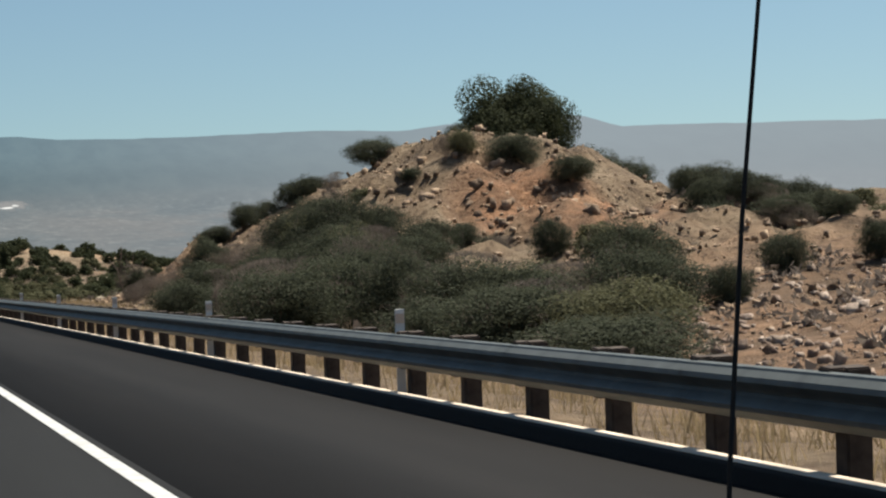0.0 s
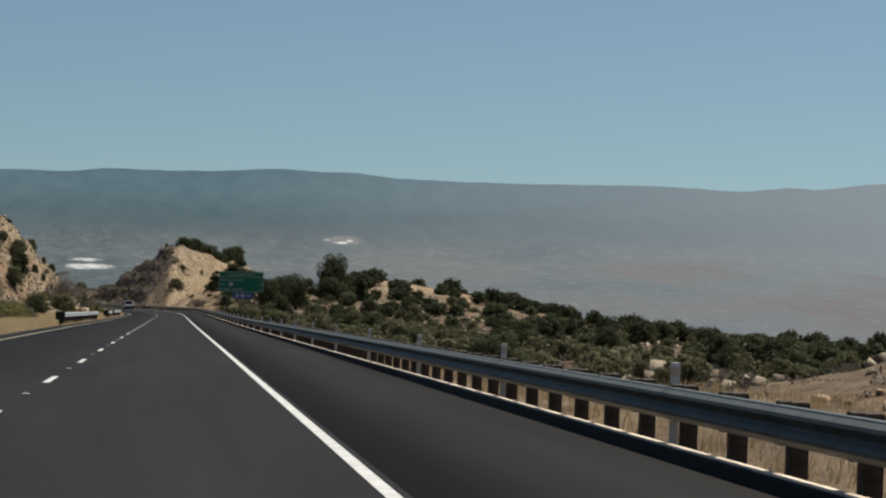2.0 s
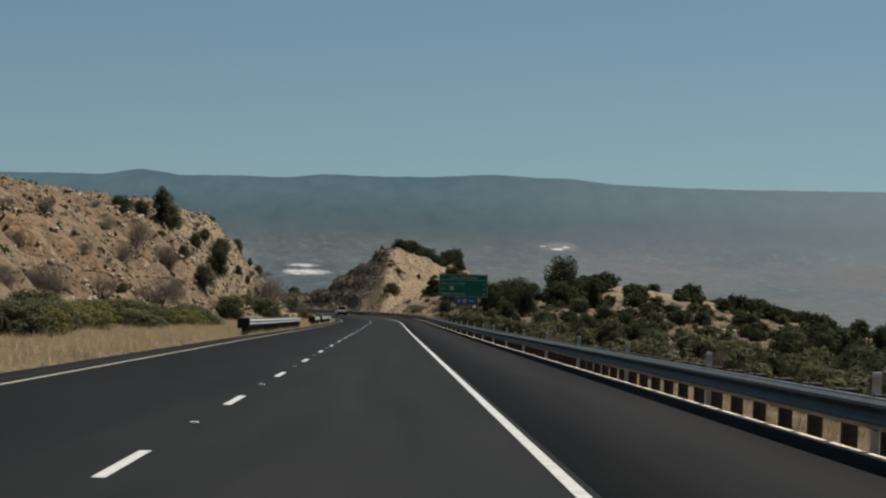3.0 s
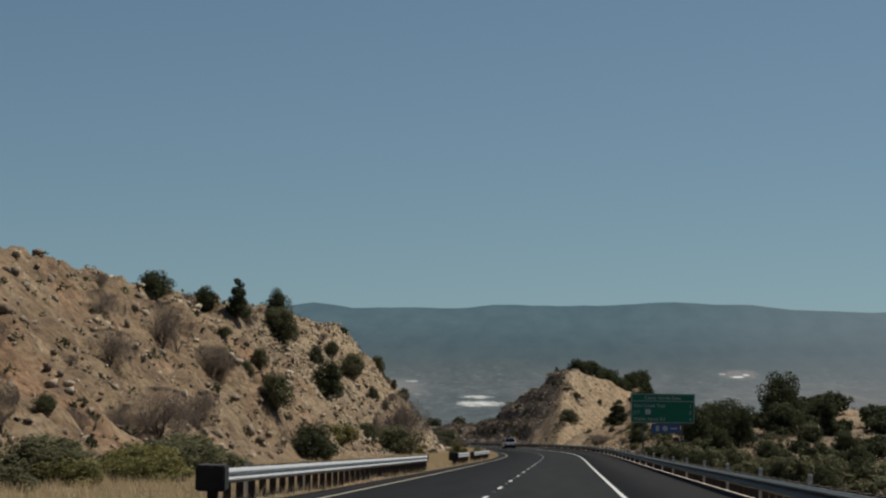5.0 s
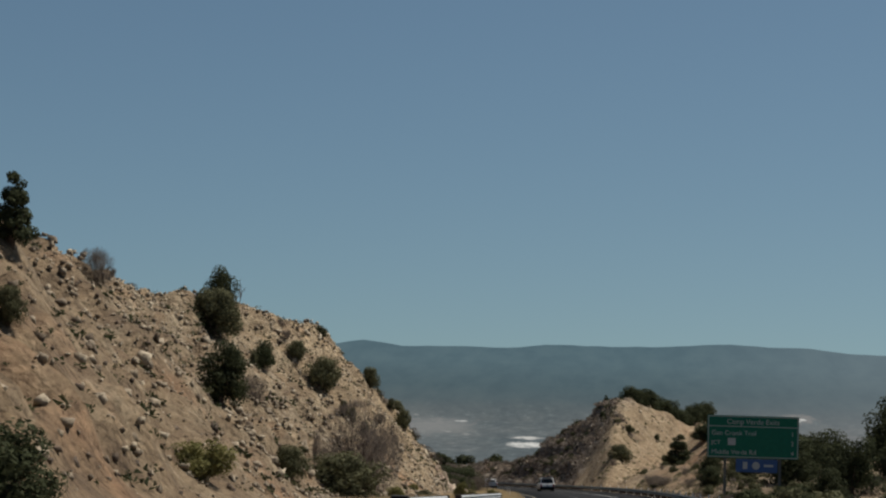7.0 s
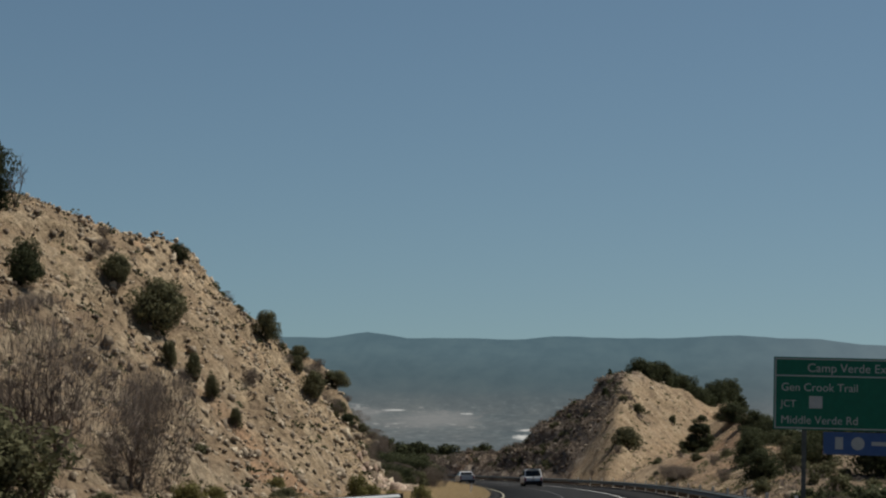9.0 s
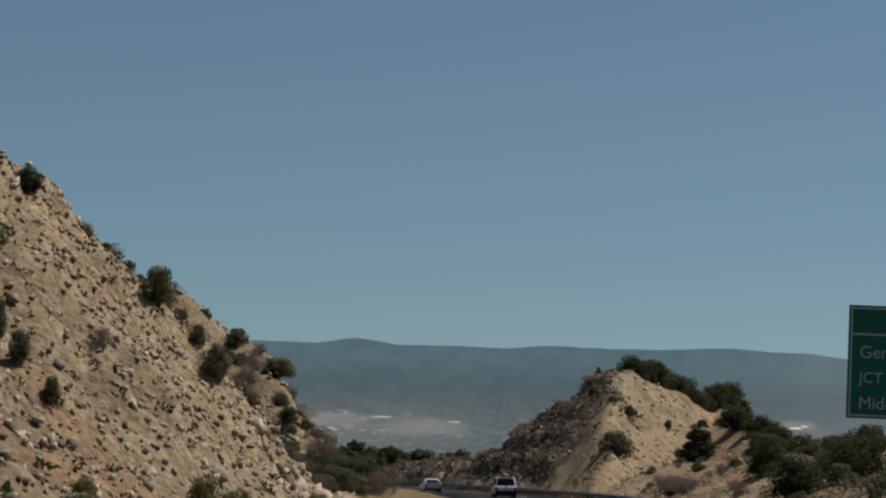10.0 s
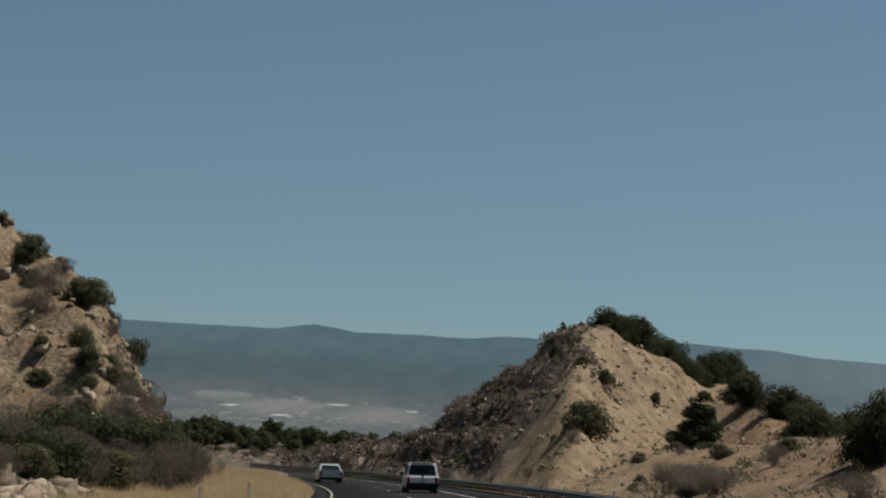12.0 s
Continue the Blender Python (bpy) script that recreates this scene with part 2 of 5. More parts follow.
def soil_material():
    m, nt, b = shader("stony_soil", 0.95)
    g = nt.nodes.new("ShaderNodeNewGeometry")
    sep = nt.nodes.new("ShaderNodeSeparateXYZ")
    nt.links.new(g.outputs["Position"], sep.inputs[0])
    nrm = nt.nodes.new("ShaderNodeSeparateXYZ")
    nt.links.new(g.outputs["True Normal"], nrm.inputs[0])
    big, mid, small = noise_node(nt, 0.06, 5), noise_node(nt, 0.5, 8, 0.65), noise_node(nt, 3.0, 8, 0.7)
    tan = ramp(nt, mid.outputs[0], [(0.3, (0.138, 0.092, 0.055)), (0.5, (0.244, 0.173, 0.106)), (0.7, (0.340, 0.258, 0.166))])
    pale = ramp(nt, mid.outputs[0], [(0.3, (0.142, 0.105, 0.069)), (0.5, (0.275, 0.215, 0.142)), (0.72, (0.378, 0.314, 0.224))])
    red = ramp(nt, mid.outputs[0], [(0.3, (0.200, 0.092, 0.048)), (0.55, (0.330, 0.170, 0.090)), (0.75, (0.390, 0.245, 0.145))])
    steep = span(nt, nrm.outputs[2], 0.86, 0.66)
    sandy = ramp(nt, mid.outputs[0], [(0.3, (0.225, 0.158, 0.095)), (0.5, (0.360, 0.270, 0.168)), (0.72, (0.450, 0.362, 0.245))])
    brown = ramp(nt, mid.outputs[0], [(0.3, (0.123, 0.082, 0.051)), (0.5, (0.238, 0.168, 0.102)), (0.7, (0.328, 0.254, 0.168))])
    c = mix(nt, maths(nt, "MULTIPLY", steep, 0.85), tan, pale)
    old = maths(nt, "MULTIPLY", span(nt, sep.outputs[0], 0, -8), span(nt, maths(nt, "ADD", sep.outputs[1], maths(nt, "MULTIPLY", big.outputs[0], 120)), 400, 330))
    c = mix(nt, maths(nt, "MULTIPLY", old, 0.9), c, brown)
    fresh = span(nt, maths(nt, "ADD", sep.outputs[1], maths(nt, "MULTIPLY", big.outputs[0], 60)), 392, 432)
    fresh = maths(nt, "MULTIPLY", fresh, maths(nt, "SUBTRACT", 1.0, maths(nt, "MULTIPLY", maths(nt, "MULTIPLY", span(nt, sep.outputs[1], 440, 470), span(nt, sep.outputs[0], -12, -20)), 0.75)))
    c = mix(nt, maths(nt, "MULTIPLY", fresh, 0.8), c, sandy)
    open_slope = maths(nt, "MULTIPLY", span(nt, sep.outputs[0], 5, 9), maths(nt, "MULTIPLY", span(nt, sep.outputs[1], 95, 125), span(nt, sep.outputs[1], 440, 400)))
    litter = ramp(nt, mid.outputs[0], [(0.3, (0.085, 0.064, 0.042)), (0.52, (0.165, 0.122, 0.080)), (0.7, (0.30, 0.235, 0.160))])
    c = mix(nt, maths(nt, "MULTIPLY", open_slope, 0.8), c, litter)
    spur_side = maths(nt, "MULTIPLY", span(nt, sep.outputs[0], -10, -4), span(nt, sep.outputs[1], 450, 480))
    c = mix(nt, maths(nt, "MULTIPLY", spur_side, maths(nt, "MULTIPLY", span(nt, noise_node(nt, 0.3, 7, 0.65).outputs[0], 0.35, 0.62), 0.55)), c, brown)
    # spur's left face: layered rock, its shade painted in as darker bed colours
    beds = noise_node(nt, 0.5, 6, 0.65, stretch=(0.3, 0.3, 2.6))
    shaded_beds = ramp(nt, beds.outputs[0], [(0.36, (0.085, 0.066, 0.054)), (0.53, (0.165, 0.130, 0.104)), (0.64, (0.44, 0.38, 0.31))])
    across = maths(nt, "SUBTRACT", sep.outputs[0], maths(nt, "MULTIPLY", maths(nt, "SUBTRACT", sep.outputs[1], 563), 0.27))
    layered = maths(nt, "MULTIPLY", span(nt, maths(nt, "ADD", across, maths(nt, "MULTIPLY", mid.outputs[0], 3)), 7.0, 4.4), span(nt, sep.outputs[1], 520, 534))
    c = mix(nt, maths(nt, "MULTIPLY", layered, 0.9), c, shaded_beds)
    bank_red = maths(nt, "MULTIPLY", span(nt, sep.outputs[0], 3, 9), maths(nt, "MULTIPLY", span(nt, sep.outputs[1], 425, 455), span(nt, sep.outputs[1], 545, 525)))
    c = mix(nt, maths(nt, "MULTIPLY", maths(nt, "MULTIPLY", bank_red, 0.55), span(nt, big.outputs[0], 0.3, 0.55)), c, red)
    near = maths(nt, "MULTIPLY", span(nt, sep.outputs[1], 130, 105), span(nt, sep.outputs[0], 6, 10))
    scree = ramp(nt, mid.outputs[0], [(0.3, (0.110, 0.075, 0.048)), (0.5, (0.225, 0.160, 0.100)), (0.72, (0.330, 0.255, 0.172))])
    c = mix(nt, maths(nt, "MULTIPLY", near, 0.85), c, scree)
    dx = maths(nt, "DIVIDE", maths(nt, "SUBTRACT", sep.outputs[0], 24.8), 3.4)          # fresh rusty scar on the mound
    dy = maths(nt, "DIVIDE", maths(nt, "SUBTRACT", sep.outputs[1], 71.0), 9.0)
    scar = maths(nt, "ADD", maths(nt, "ADD", maths(nt, "MULTIPLY", dx, dx), maths(nt, "MULTIPLY", dy, dy)), mid.outputs[0])
    rusty = maths(nt, "MAXIMUM", span(nt, scar, 1.7, 1.0), maths(nt, "MULTIPLY", maths(nt, "MULTIPLY", near, span(nt, sep.outputs[1], 55, 40)), 0.55))
    redness = maths(nt, "MAXIMUM", rusty, maths(nt, "MULTIPLY", span(nt, big.outputs[0], 0.56, 0.66), 0.6))
    c = mix(nt, maths(nt, "MULTIPLY", redness, span(nt, mid.outputs[0], 0.25, 0.6)), c, red)
    weed = noise_node(nt, 0.22, 9, 0.7)
    c = mix(nt, maths(nt, "MULTIPLY", span(nt, weed.outputs[0], 0.48, 0.68), maths(nt, "SUBTRACT", 0.75, maths(nt, "MULTIPLY", steep, 0.5))), c, (0.146, 0.107, 0.073))
    c = mix(nt, 0.85, c, ramp(nt, small.outputs[0], [(0.34, (0.28, 0.26, 0.25)), (0.5, (0.8, 0.8, 0.8)), (0.72, (1, 1, 1))]), "MULTIPLY")
    chips = nt.nodes.new("ShaderNodeTexVoronoi")                 # broken stone lying close together
    chips.inputs["Scale"].default_value = 2.6
    nt.links.new(g.outputs["Position"], chips.inputs["Vector"])
    grey = nt.nodes.new("ShaderNodeRGBToBW")
    nt.links.new(chips.outputs["Color"], grey.inputs[0])
    loose = maths(nt, "MULTIPLY", steep, maths(nt, "SUBTRACT", 0.42, maths(nt, "MULTIPLY", fresh, maths(nt, "MULTIPLY", span(nt, sep.outputs[0], -16, -8), 0.35))))
    c = mix(nt, loose, c, ramp(nt, grey.outputs[0], [(0.2, (0.50, 0.47, 0.44)), (0.5, (0.95, 0.95, 0.95)), (0.8, (1.45, 1.45, 1.42))]), "MULTIPLY")
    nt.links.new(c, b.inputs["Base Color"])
    rise = maths(nt, "ADD", maths(nt, "MULTIPLY", mid.outputs[0], 1.0), small.outputs[0])
    bump(nt, b, maths(nt, "SUBTRACT", rise, maths(nt, "MULTIPLY", chips.outputs["Distance"], maths(nt, "MULTIPLY", loose, 1.2))), 0.75, 0.5)
    return m


def rock_material(name, lo, hi):
    m, nt, b = shader(name, 0.9)
    g = nt.nodes.new("ShaderNodeNewGeometry")
    n = noise_node(nt, 2.5, 8, 0.7)
    c = ramp(nt, g.outputs["Random Per Island"], [(0, lo), (1, hi)])
    c = mix(nt, 0.5, c, ramp(nt, n.outputs[0], [(0.3, (0.45, 0.42, 0.4)), (0.65, (1, 1, 1))]), "MULTIPLY")
    nt.links.new(c, b.inputs["Base Color"])
    bump(nt, b, n.outputs[0], 0.8, 0.15)
    return m


def asphalt_material(name, lo, hi, along=0.04):
    m, nt, b = shader(name, 0.82)
    streak = noise_node(nt, 1.0, 4, 0.5, stretch=(1.6, along, 1))
    patch = noise_node(nt, 0.25, 5)
    grain = noise_node(nt, 40, 3)
    c = ramp(nt, streak.outputs[0], [(0.3, lo), (0.7, hi)])
    c = mix(nt, 0.35, c, ramp(nt, patch.outputs[0], [(0.3, (0.6, 0.6, 0.6)), (0.7, (1, 1, 1))]), "MULTIPLY")
    c = mix(nt, 0.4, c, ramp(nt, grain.outputs[0], [(0.3, (0.55, 0.55, 0.55)), (0.7, (1, 1, 1))]), "MULTIPLY")
    nt.links.new(c, b.inputs["Base Color"])
    bump(nt, b, grain.outputs[0], 0.3, 0.01)
    b.inputs["Specular IOR Level"].default_value = 0.1
    return m


def paint_material(name, color):
    m, nt, b = shader(name, 0.6)
    n = noise_node(nt, 5, 8, 0.75)
    worn = tuple(c * 0.62 for c in color)
    nt.links.new(ramp(nt, n.outputs[0], [(0.3, worn), (0.55, color)]), b.inputs["Base Color"])
    return m


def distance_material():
    """Far valley and mountains, seen through miles of air; haze painted into glowing colours."""
    m = bpy.data.materials.new("far_valley_haze")
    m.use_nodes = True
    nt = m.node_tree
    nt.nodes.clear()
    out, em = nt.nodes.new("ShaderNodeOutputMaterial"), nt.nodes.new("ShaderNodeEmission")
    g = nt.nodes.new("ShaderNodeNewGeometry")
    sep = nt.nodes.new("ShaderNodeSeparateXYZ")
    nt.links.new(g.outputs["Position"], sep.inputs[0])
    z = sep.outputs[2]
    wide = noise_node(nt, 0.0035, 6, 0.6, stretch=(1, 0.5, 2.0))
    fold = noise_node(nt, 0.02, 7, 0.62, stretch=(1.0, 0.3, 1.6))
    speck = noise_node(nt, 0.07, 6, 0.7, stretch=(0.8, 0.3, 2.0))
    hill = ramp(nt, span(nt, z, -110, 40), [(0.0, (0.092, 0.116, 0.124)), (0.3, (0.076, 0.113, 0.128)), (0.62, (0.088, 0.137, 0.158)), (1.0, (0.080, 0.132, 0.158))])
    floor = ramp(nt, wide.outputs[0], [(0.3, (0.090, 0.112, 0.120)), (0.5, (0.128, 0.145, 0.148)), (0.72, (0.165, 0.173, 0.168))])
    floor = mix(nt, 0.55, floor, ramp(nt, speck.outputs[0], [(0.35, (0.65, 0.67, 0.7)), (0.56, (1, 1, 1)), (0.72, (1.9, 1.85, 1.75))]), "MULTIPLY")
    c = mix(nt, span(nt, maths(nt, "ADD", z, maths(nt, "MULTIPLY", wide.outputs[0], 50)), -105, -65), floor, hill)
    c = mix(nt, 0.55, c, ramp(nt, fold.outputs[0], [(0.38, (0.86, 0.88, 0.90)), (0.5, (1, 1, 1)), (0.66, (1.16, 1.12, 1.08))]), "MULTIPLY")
    sunward = span(nt, sep.outputs[0], 80, 1500)          # haze lightened by colour towards the sun, for light scattered in the air
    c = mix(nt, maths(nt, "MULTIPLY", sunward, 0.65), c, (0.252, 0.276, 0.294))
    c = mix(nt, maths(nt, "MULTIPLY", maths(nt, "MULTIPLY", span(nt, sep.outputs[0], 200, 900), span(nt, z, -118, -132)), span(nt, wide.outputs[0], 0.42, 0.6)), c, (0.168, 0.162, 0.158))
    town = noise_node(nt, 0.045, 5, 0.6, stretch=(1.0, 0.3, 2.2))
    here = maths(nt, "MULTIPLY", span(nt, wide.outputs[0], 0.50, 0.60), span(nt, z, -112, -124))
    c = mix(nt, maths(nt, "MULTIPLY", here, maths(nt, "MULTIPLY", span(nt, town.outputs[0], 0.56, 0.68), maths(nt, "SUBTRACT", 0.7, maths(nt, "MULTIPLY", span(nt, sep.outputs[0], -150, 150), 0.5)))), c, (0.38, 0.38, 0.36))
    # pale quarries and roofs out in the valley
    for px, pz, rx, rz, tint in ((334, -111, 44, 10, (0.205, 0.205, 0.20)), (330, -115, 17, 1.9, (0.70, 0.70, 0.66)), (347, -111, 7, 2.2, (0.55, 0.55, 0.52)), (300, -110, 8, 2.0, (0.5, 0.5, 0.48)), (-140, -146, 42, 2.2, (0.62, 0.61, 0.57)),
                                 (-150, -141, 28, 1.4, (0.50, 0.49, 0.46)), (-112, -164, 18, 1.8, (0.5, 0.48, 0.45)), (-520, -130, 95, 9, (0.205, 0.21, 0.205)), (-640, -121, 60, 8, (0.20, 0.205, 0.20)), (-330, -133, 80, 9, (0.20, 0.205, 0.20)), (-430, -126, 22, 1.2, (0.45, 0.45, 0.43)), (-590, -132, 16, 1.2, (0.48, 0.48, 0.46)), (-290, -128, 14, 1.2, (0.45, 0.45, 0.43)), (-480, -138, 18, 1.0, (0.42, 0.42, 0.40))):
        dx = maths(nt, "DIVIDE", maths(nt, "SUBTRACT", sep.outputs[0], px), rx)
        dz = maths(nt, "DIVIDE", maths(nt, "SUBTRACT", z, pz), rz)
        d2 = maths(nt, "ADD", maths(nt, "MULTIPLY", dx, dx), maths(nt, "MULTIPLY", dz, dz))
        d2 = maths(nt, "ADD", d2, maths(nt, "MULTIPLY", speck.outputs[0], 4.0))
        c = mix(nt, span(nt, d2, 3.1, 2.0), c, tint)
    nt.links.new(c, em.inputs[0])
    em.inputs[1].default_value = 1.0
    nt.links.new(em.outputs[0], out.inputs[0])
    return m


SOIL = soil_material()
ROCK_PALE = rock_material("pale_limestone", (0.14, 0.108, 0.078), (0.46, 0.39, 0.29))
ROCK_RED = rock_material("rusty_rock", (0.12, 0.085, 0.062), (0.46, 0.335, 0.225))
ROCK_PINK = rock_material("pinkish_limestone", (0.24, 0.172, 0.13), (0.52, 0.42, 0.34))
# rock darkened to stand for shaded faces and shadow specks
ROCK_SHADE = rock_material("shade_dark_rock", (0.075, 0.058, 0.046), (0.20, 0.152, 0.112))
LANE = asphalt_material("grey_asphalt", (0.0098, 0.0098, 0.0098), (0.0163, 0.0163, 0.0157))
SHOULDER = asphalt_material("dark_asphalt", (0.0090, 0.0084, 0.0079), (0.0158, 0.0144, 0.0133))
WHITE_LINE = paint_material("white_road_paint", (0.52, 0.52, 0.50))
YELLOW_LINE = paint_material("faded_yellow_paint", (0.33, 0.30, 0.22))
CONCRETE = plain("dusty_kerb", (0.30, 0.255, 0.205), 0.9, 0, 0.35, 3)
# one steel twice: darkened for the shaded right rail, brightened for sunlit left rails
STEEL = plain("galvanised_steel", (0.105, 0.115, 0.110), 0.55, 0.2, 0.2, 4)
STEEL_LIT = plain("sunlit_galvanised_steel", (0.38, 0.39, 0.39), 0.45, 0.25, 0.15, 4)
# pale colour standing for sunlight on the kerb top
KERB_LIT = plain("sunlit_kerb_top", (0.56, 0.47, 0.37), 0.95, 0, 0.35, 2)
HAY = leaf_material("dead_grass", (0.20, 0.145, 0.08), (0.40, 0.31, 0.18))
POST_WOOD = plain("weathered_timber", (0.065, 0.050, 0.040), 0.9, 0, 0.4, 8)
WHITE_PLASTIC = plain("white_plastic", (0.72, 0.72, 0.68), 0.5, 0, 0.08)
BLACK = plain("black_rubber", (0.02, 0.02, 0.02), 0.8)
BARK = plain("grey_bark", (0.13, 0.10, 0.08), 0.95, 0, 0.4, 10)
JUNIPER = leaf_material("juniper_leaves", (0.030, 0.036, 0.019), (0.062, 0.070, 0.036))
OLIVE = leaf_material("olive_leaves", (0.064, 0.066, 0.036), (0.120, 0.118, 0.066))
GREEN = leaf_material("green_leaves", (0.085, 0.085, 0.032), (0.180, 0.165, 0.066))
DRY = leaf_material("dry_twigs", (0.095, 0.078, 0.066), (0.19, 0.16, 0.135))
THICKET = leaf_material("grey_green_leaves", (0.040, 0.046, 0.030), (0.068, 0.075, 0.048))
STRAW = leaf_material("straw", (0.38, 0.295, 0.170), (0.62, 0.505, 0.315))
SIGN_GREEN = plain("green_sign_sheeting", (0.010, 0.140, 0.085), 0.45, 0, 0.1, 3)
SIGN_BLUE = plain("blue_sign_sheeting", (0.055, 0.115, 0.27), 0.45, 0, 0.1, 3)
SIGN_WHITE = plain("white_sign_sheeting", (0.44, 0.46, 0.44), 0.45, 0, 0.08, 5)
CAR_WHITE = plain("white_car_paint", (0.75, 0.75, 0.74), 0.25, 0, 0.03)
CAR_SILVER = plain("silver_car_paint", (0.55, 0.56, 0.58), 0.3, 0.3, 0.05)
GLASS = plain("dark_car_glass", (0.012, 0.014, 0.016), 0.08, 0, 0.1)
RED_LAMP = plain("red_lamp_lens", (0.30, 0.015, 0.012), 0.2)
CHROME = plain("grey_alloy", (0.45, 0.45, 0.46), 0.3, 0.9, 0.1)

# ---------------------------------------------------------------- the land
def spread(lo, hi, step, reach_lo, reach_hi, grow=1.16):
    mid = np.arange(lo, hi + step / 2, step)
    out, d, v = [], step, hi
    while v < reach_hi:
        d *= grow
        v += d
        out.append(min(v, reach_hi))
    back, d, v = [], step, lo
    while v > reach_lo:
        d *= grow
        v -= d
        back.append(max(v, reach_lo))
    return np.concatenate([back[::-1], mid, out])


gx, gy = spread(-48, 42, 0.6, -4900, 4900), spread(-10, 622, 0.85, -4800, 4950)
GX, GY = np.meshgrid(gx, gy)
GZ = land_z(GX, GY)
nx, ny = len(gx), len(gy)
idx = np.arange(nx * ny).reshape(ny, nx)
quads = np.stack([idx[:-1, :-1], idx[:-1, 1:], idx[1:, 1:], idx[1:, :-1]], -1).reshape(-1, 4)
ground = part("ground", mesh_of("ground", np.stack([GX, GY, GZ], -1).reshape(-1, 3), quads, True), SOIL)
tagged(ground, "dry tan stony desert ground with road cuts", "ground", kind="structure")

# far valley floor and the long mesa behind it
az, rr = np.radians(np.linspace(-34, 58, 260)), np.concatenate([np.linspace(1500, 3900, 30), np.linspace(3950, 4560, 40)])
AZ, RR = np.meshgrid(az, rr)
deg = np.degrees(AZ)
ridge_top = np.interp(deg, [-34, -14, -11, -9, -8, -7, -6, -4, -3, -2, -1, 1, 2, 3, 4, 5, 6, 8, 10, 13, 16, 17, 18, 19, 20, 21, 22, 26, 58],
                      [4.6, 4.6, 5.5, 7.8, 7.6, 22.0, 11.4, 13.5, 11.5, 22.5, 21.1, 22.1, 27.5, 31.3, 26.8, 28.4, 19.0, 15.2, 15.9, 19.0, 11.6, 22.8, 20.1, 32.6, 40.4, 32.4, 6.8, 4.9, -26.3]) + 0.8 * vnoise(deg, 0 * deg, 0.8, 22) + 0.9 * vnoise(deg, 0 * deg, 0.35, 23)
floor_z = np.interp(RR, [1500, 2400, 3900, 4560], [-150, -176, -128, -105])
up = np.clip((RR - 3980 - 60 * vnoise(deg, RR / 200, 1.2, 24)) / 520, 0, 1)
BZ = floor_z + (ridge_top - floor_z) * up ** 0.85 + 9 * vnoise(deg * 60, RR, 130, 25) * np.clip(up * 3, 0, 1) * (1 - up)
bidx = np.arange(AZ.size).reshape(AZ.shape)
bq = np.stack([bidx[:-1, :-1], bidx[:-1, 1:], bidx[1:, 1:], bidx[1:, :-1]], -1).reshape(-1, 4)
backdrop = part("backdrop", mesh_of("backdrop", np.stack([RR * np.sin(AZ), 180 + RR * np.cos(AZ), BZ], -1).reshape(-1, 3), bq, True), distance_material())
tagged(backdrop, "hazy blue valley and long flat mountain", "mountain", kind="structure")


# ---------------------------------------------------------------- road
def ribbon(o0, o1, s0, s1, step, up, thick=0.0):
    s = np.arange(s0, s1 + step / 2, step)
    cols = []
    prof = [(o0, up), (o1, up)] if not thick else [(o0, up - thick), (o0, up), (o1, up), (o1, up - thick)]
    for o, z in prof:
        x, y, _ = road_xy(s, o)
        cols.append(np.stack([x, y, road_z(s, o) + z], -1))
    v = np.stack(cols, 1)
    n, k = v.shape[:2]
    i = np.arange(n * k).reshape(n, k)
    q = np.stack([i[:-1, :-1], i[:-1, 1:], i[1:, 1:], i[1:, :-1]], -1).reshape(-1, 4)
    return v.reshape(-1, 3), q


def strip(name, mat, *args, label="", cat=""):
    v, q = ribbon(*args)
    ob = part(name, mesh_of(name, v, q), mat)
    return tagged(ob, label, cat, kind="structure")


strip("road", LANE, -6.15, 1.68, -40, 900, 2.0, 0.0, 0.25, label="two grey asphalt lanes of a downhill highway", cat="road")
strip("road_shoulder_right", SHOULDER, 1.68, 4.46, -40, 900, 2.0, -0.004, 0.25, label="dark asphalt shoulder beside the guardrail", cat="shoulder")
strip("road_shoulder_left", SHOULDER, -6.85, -6.15, -40, 900, 2.0, -0.004, 0.25, label="narrow dark asphalt shoulder by dry grass", cat="shoulder")
strip("edge_line_right", WHITE_LINE, 1.485, 1.605, -40, 800, 2.0, 0.005, label="solid white painted edge line", cat="road marking")
strip("edge_line_left", YELLOW_LINE, -5.92, -5.81, -40, 800, 2.0, 0.005, label="solid faded yellow painted edge line", cat="road marking")
# kerb face coloured dark for shade, sunlit top painted as a pale strip
strip("kerb", SHOULDER, 4.45, 4.70, -40, 800, 1.0, 0.090, 0.3, label="low asphalt kerb under the guardrail, coloured dark for shade", cat="kerb")
strip("kerb_dust", KERB_LIT, 4.555, 4.695, -40, 800, 1.0, 0.094, 0.003, label="pale strip along the kerb top, coloured as sunlit", cat="dust")

dash_mesh = mesh_of("lane_dash", [(-0.055, -1.52, 0.006), (0.055, -1.52, 0.006), (0.055, 1.52, 0.006), (-0.055, 1.52, 0.006)], [(0, 1, 2, 3)])
dash_mesh.materials.append(WHITE_LINE)
marker_bm = boxed(-0.05, 0.05, -0.05, 0.05, 0.0, 0.02, 0.006)
marker_mesh = bpy.data.meshes.new("road_stud")
marker_bm.to_mesh(marker_mesh)
marker_bm.free()
marker_mesh.materials.append(WHITE_PLASTIC)
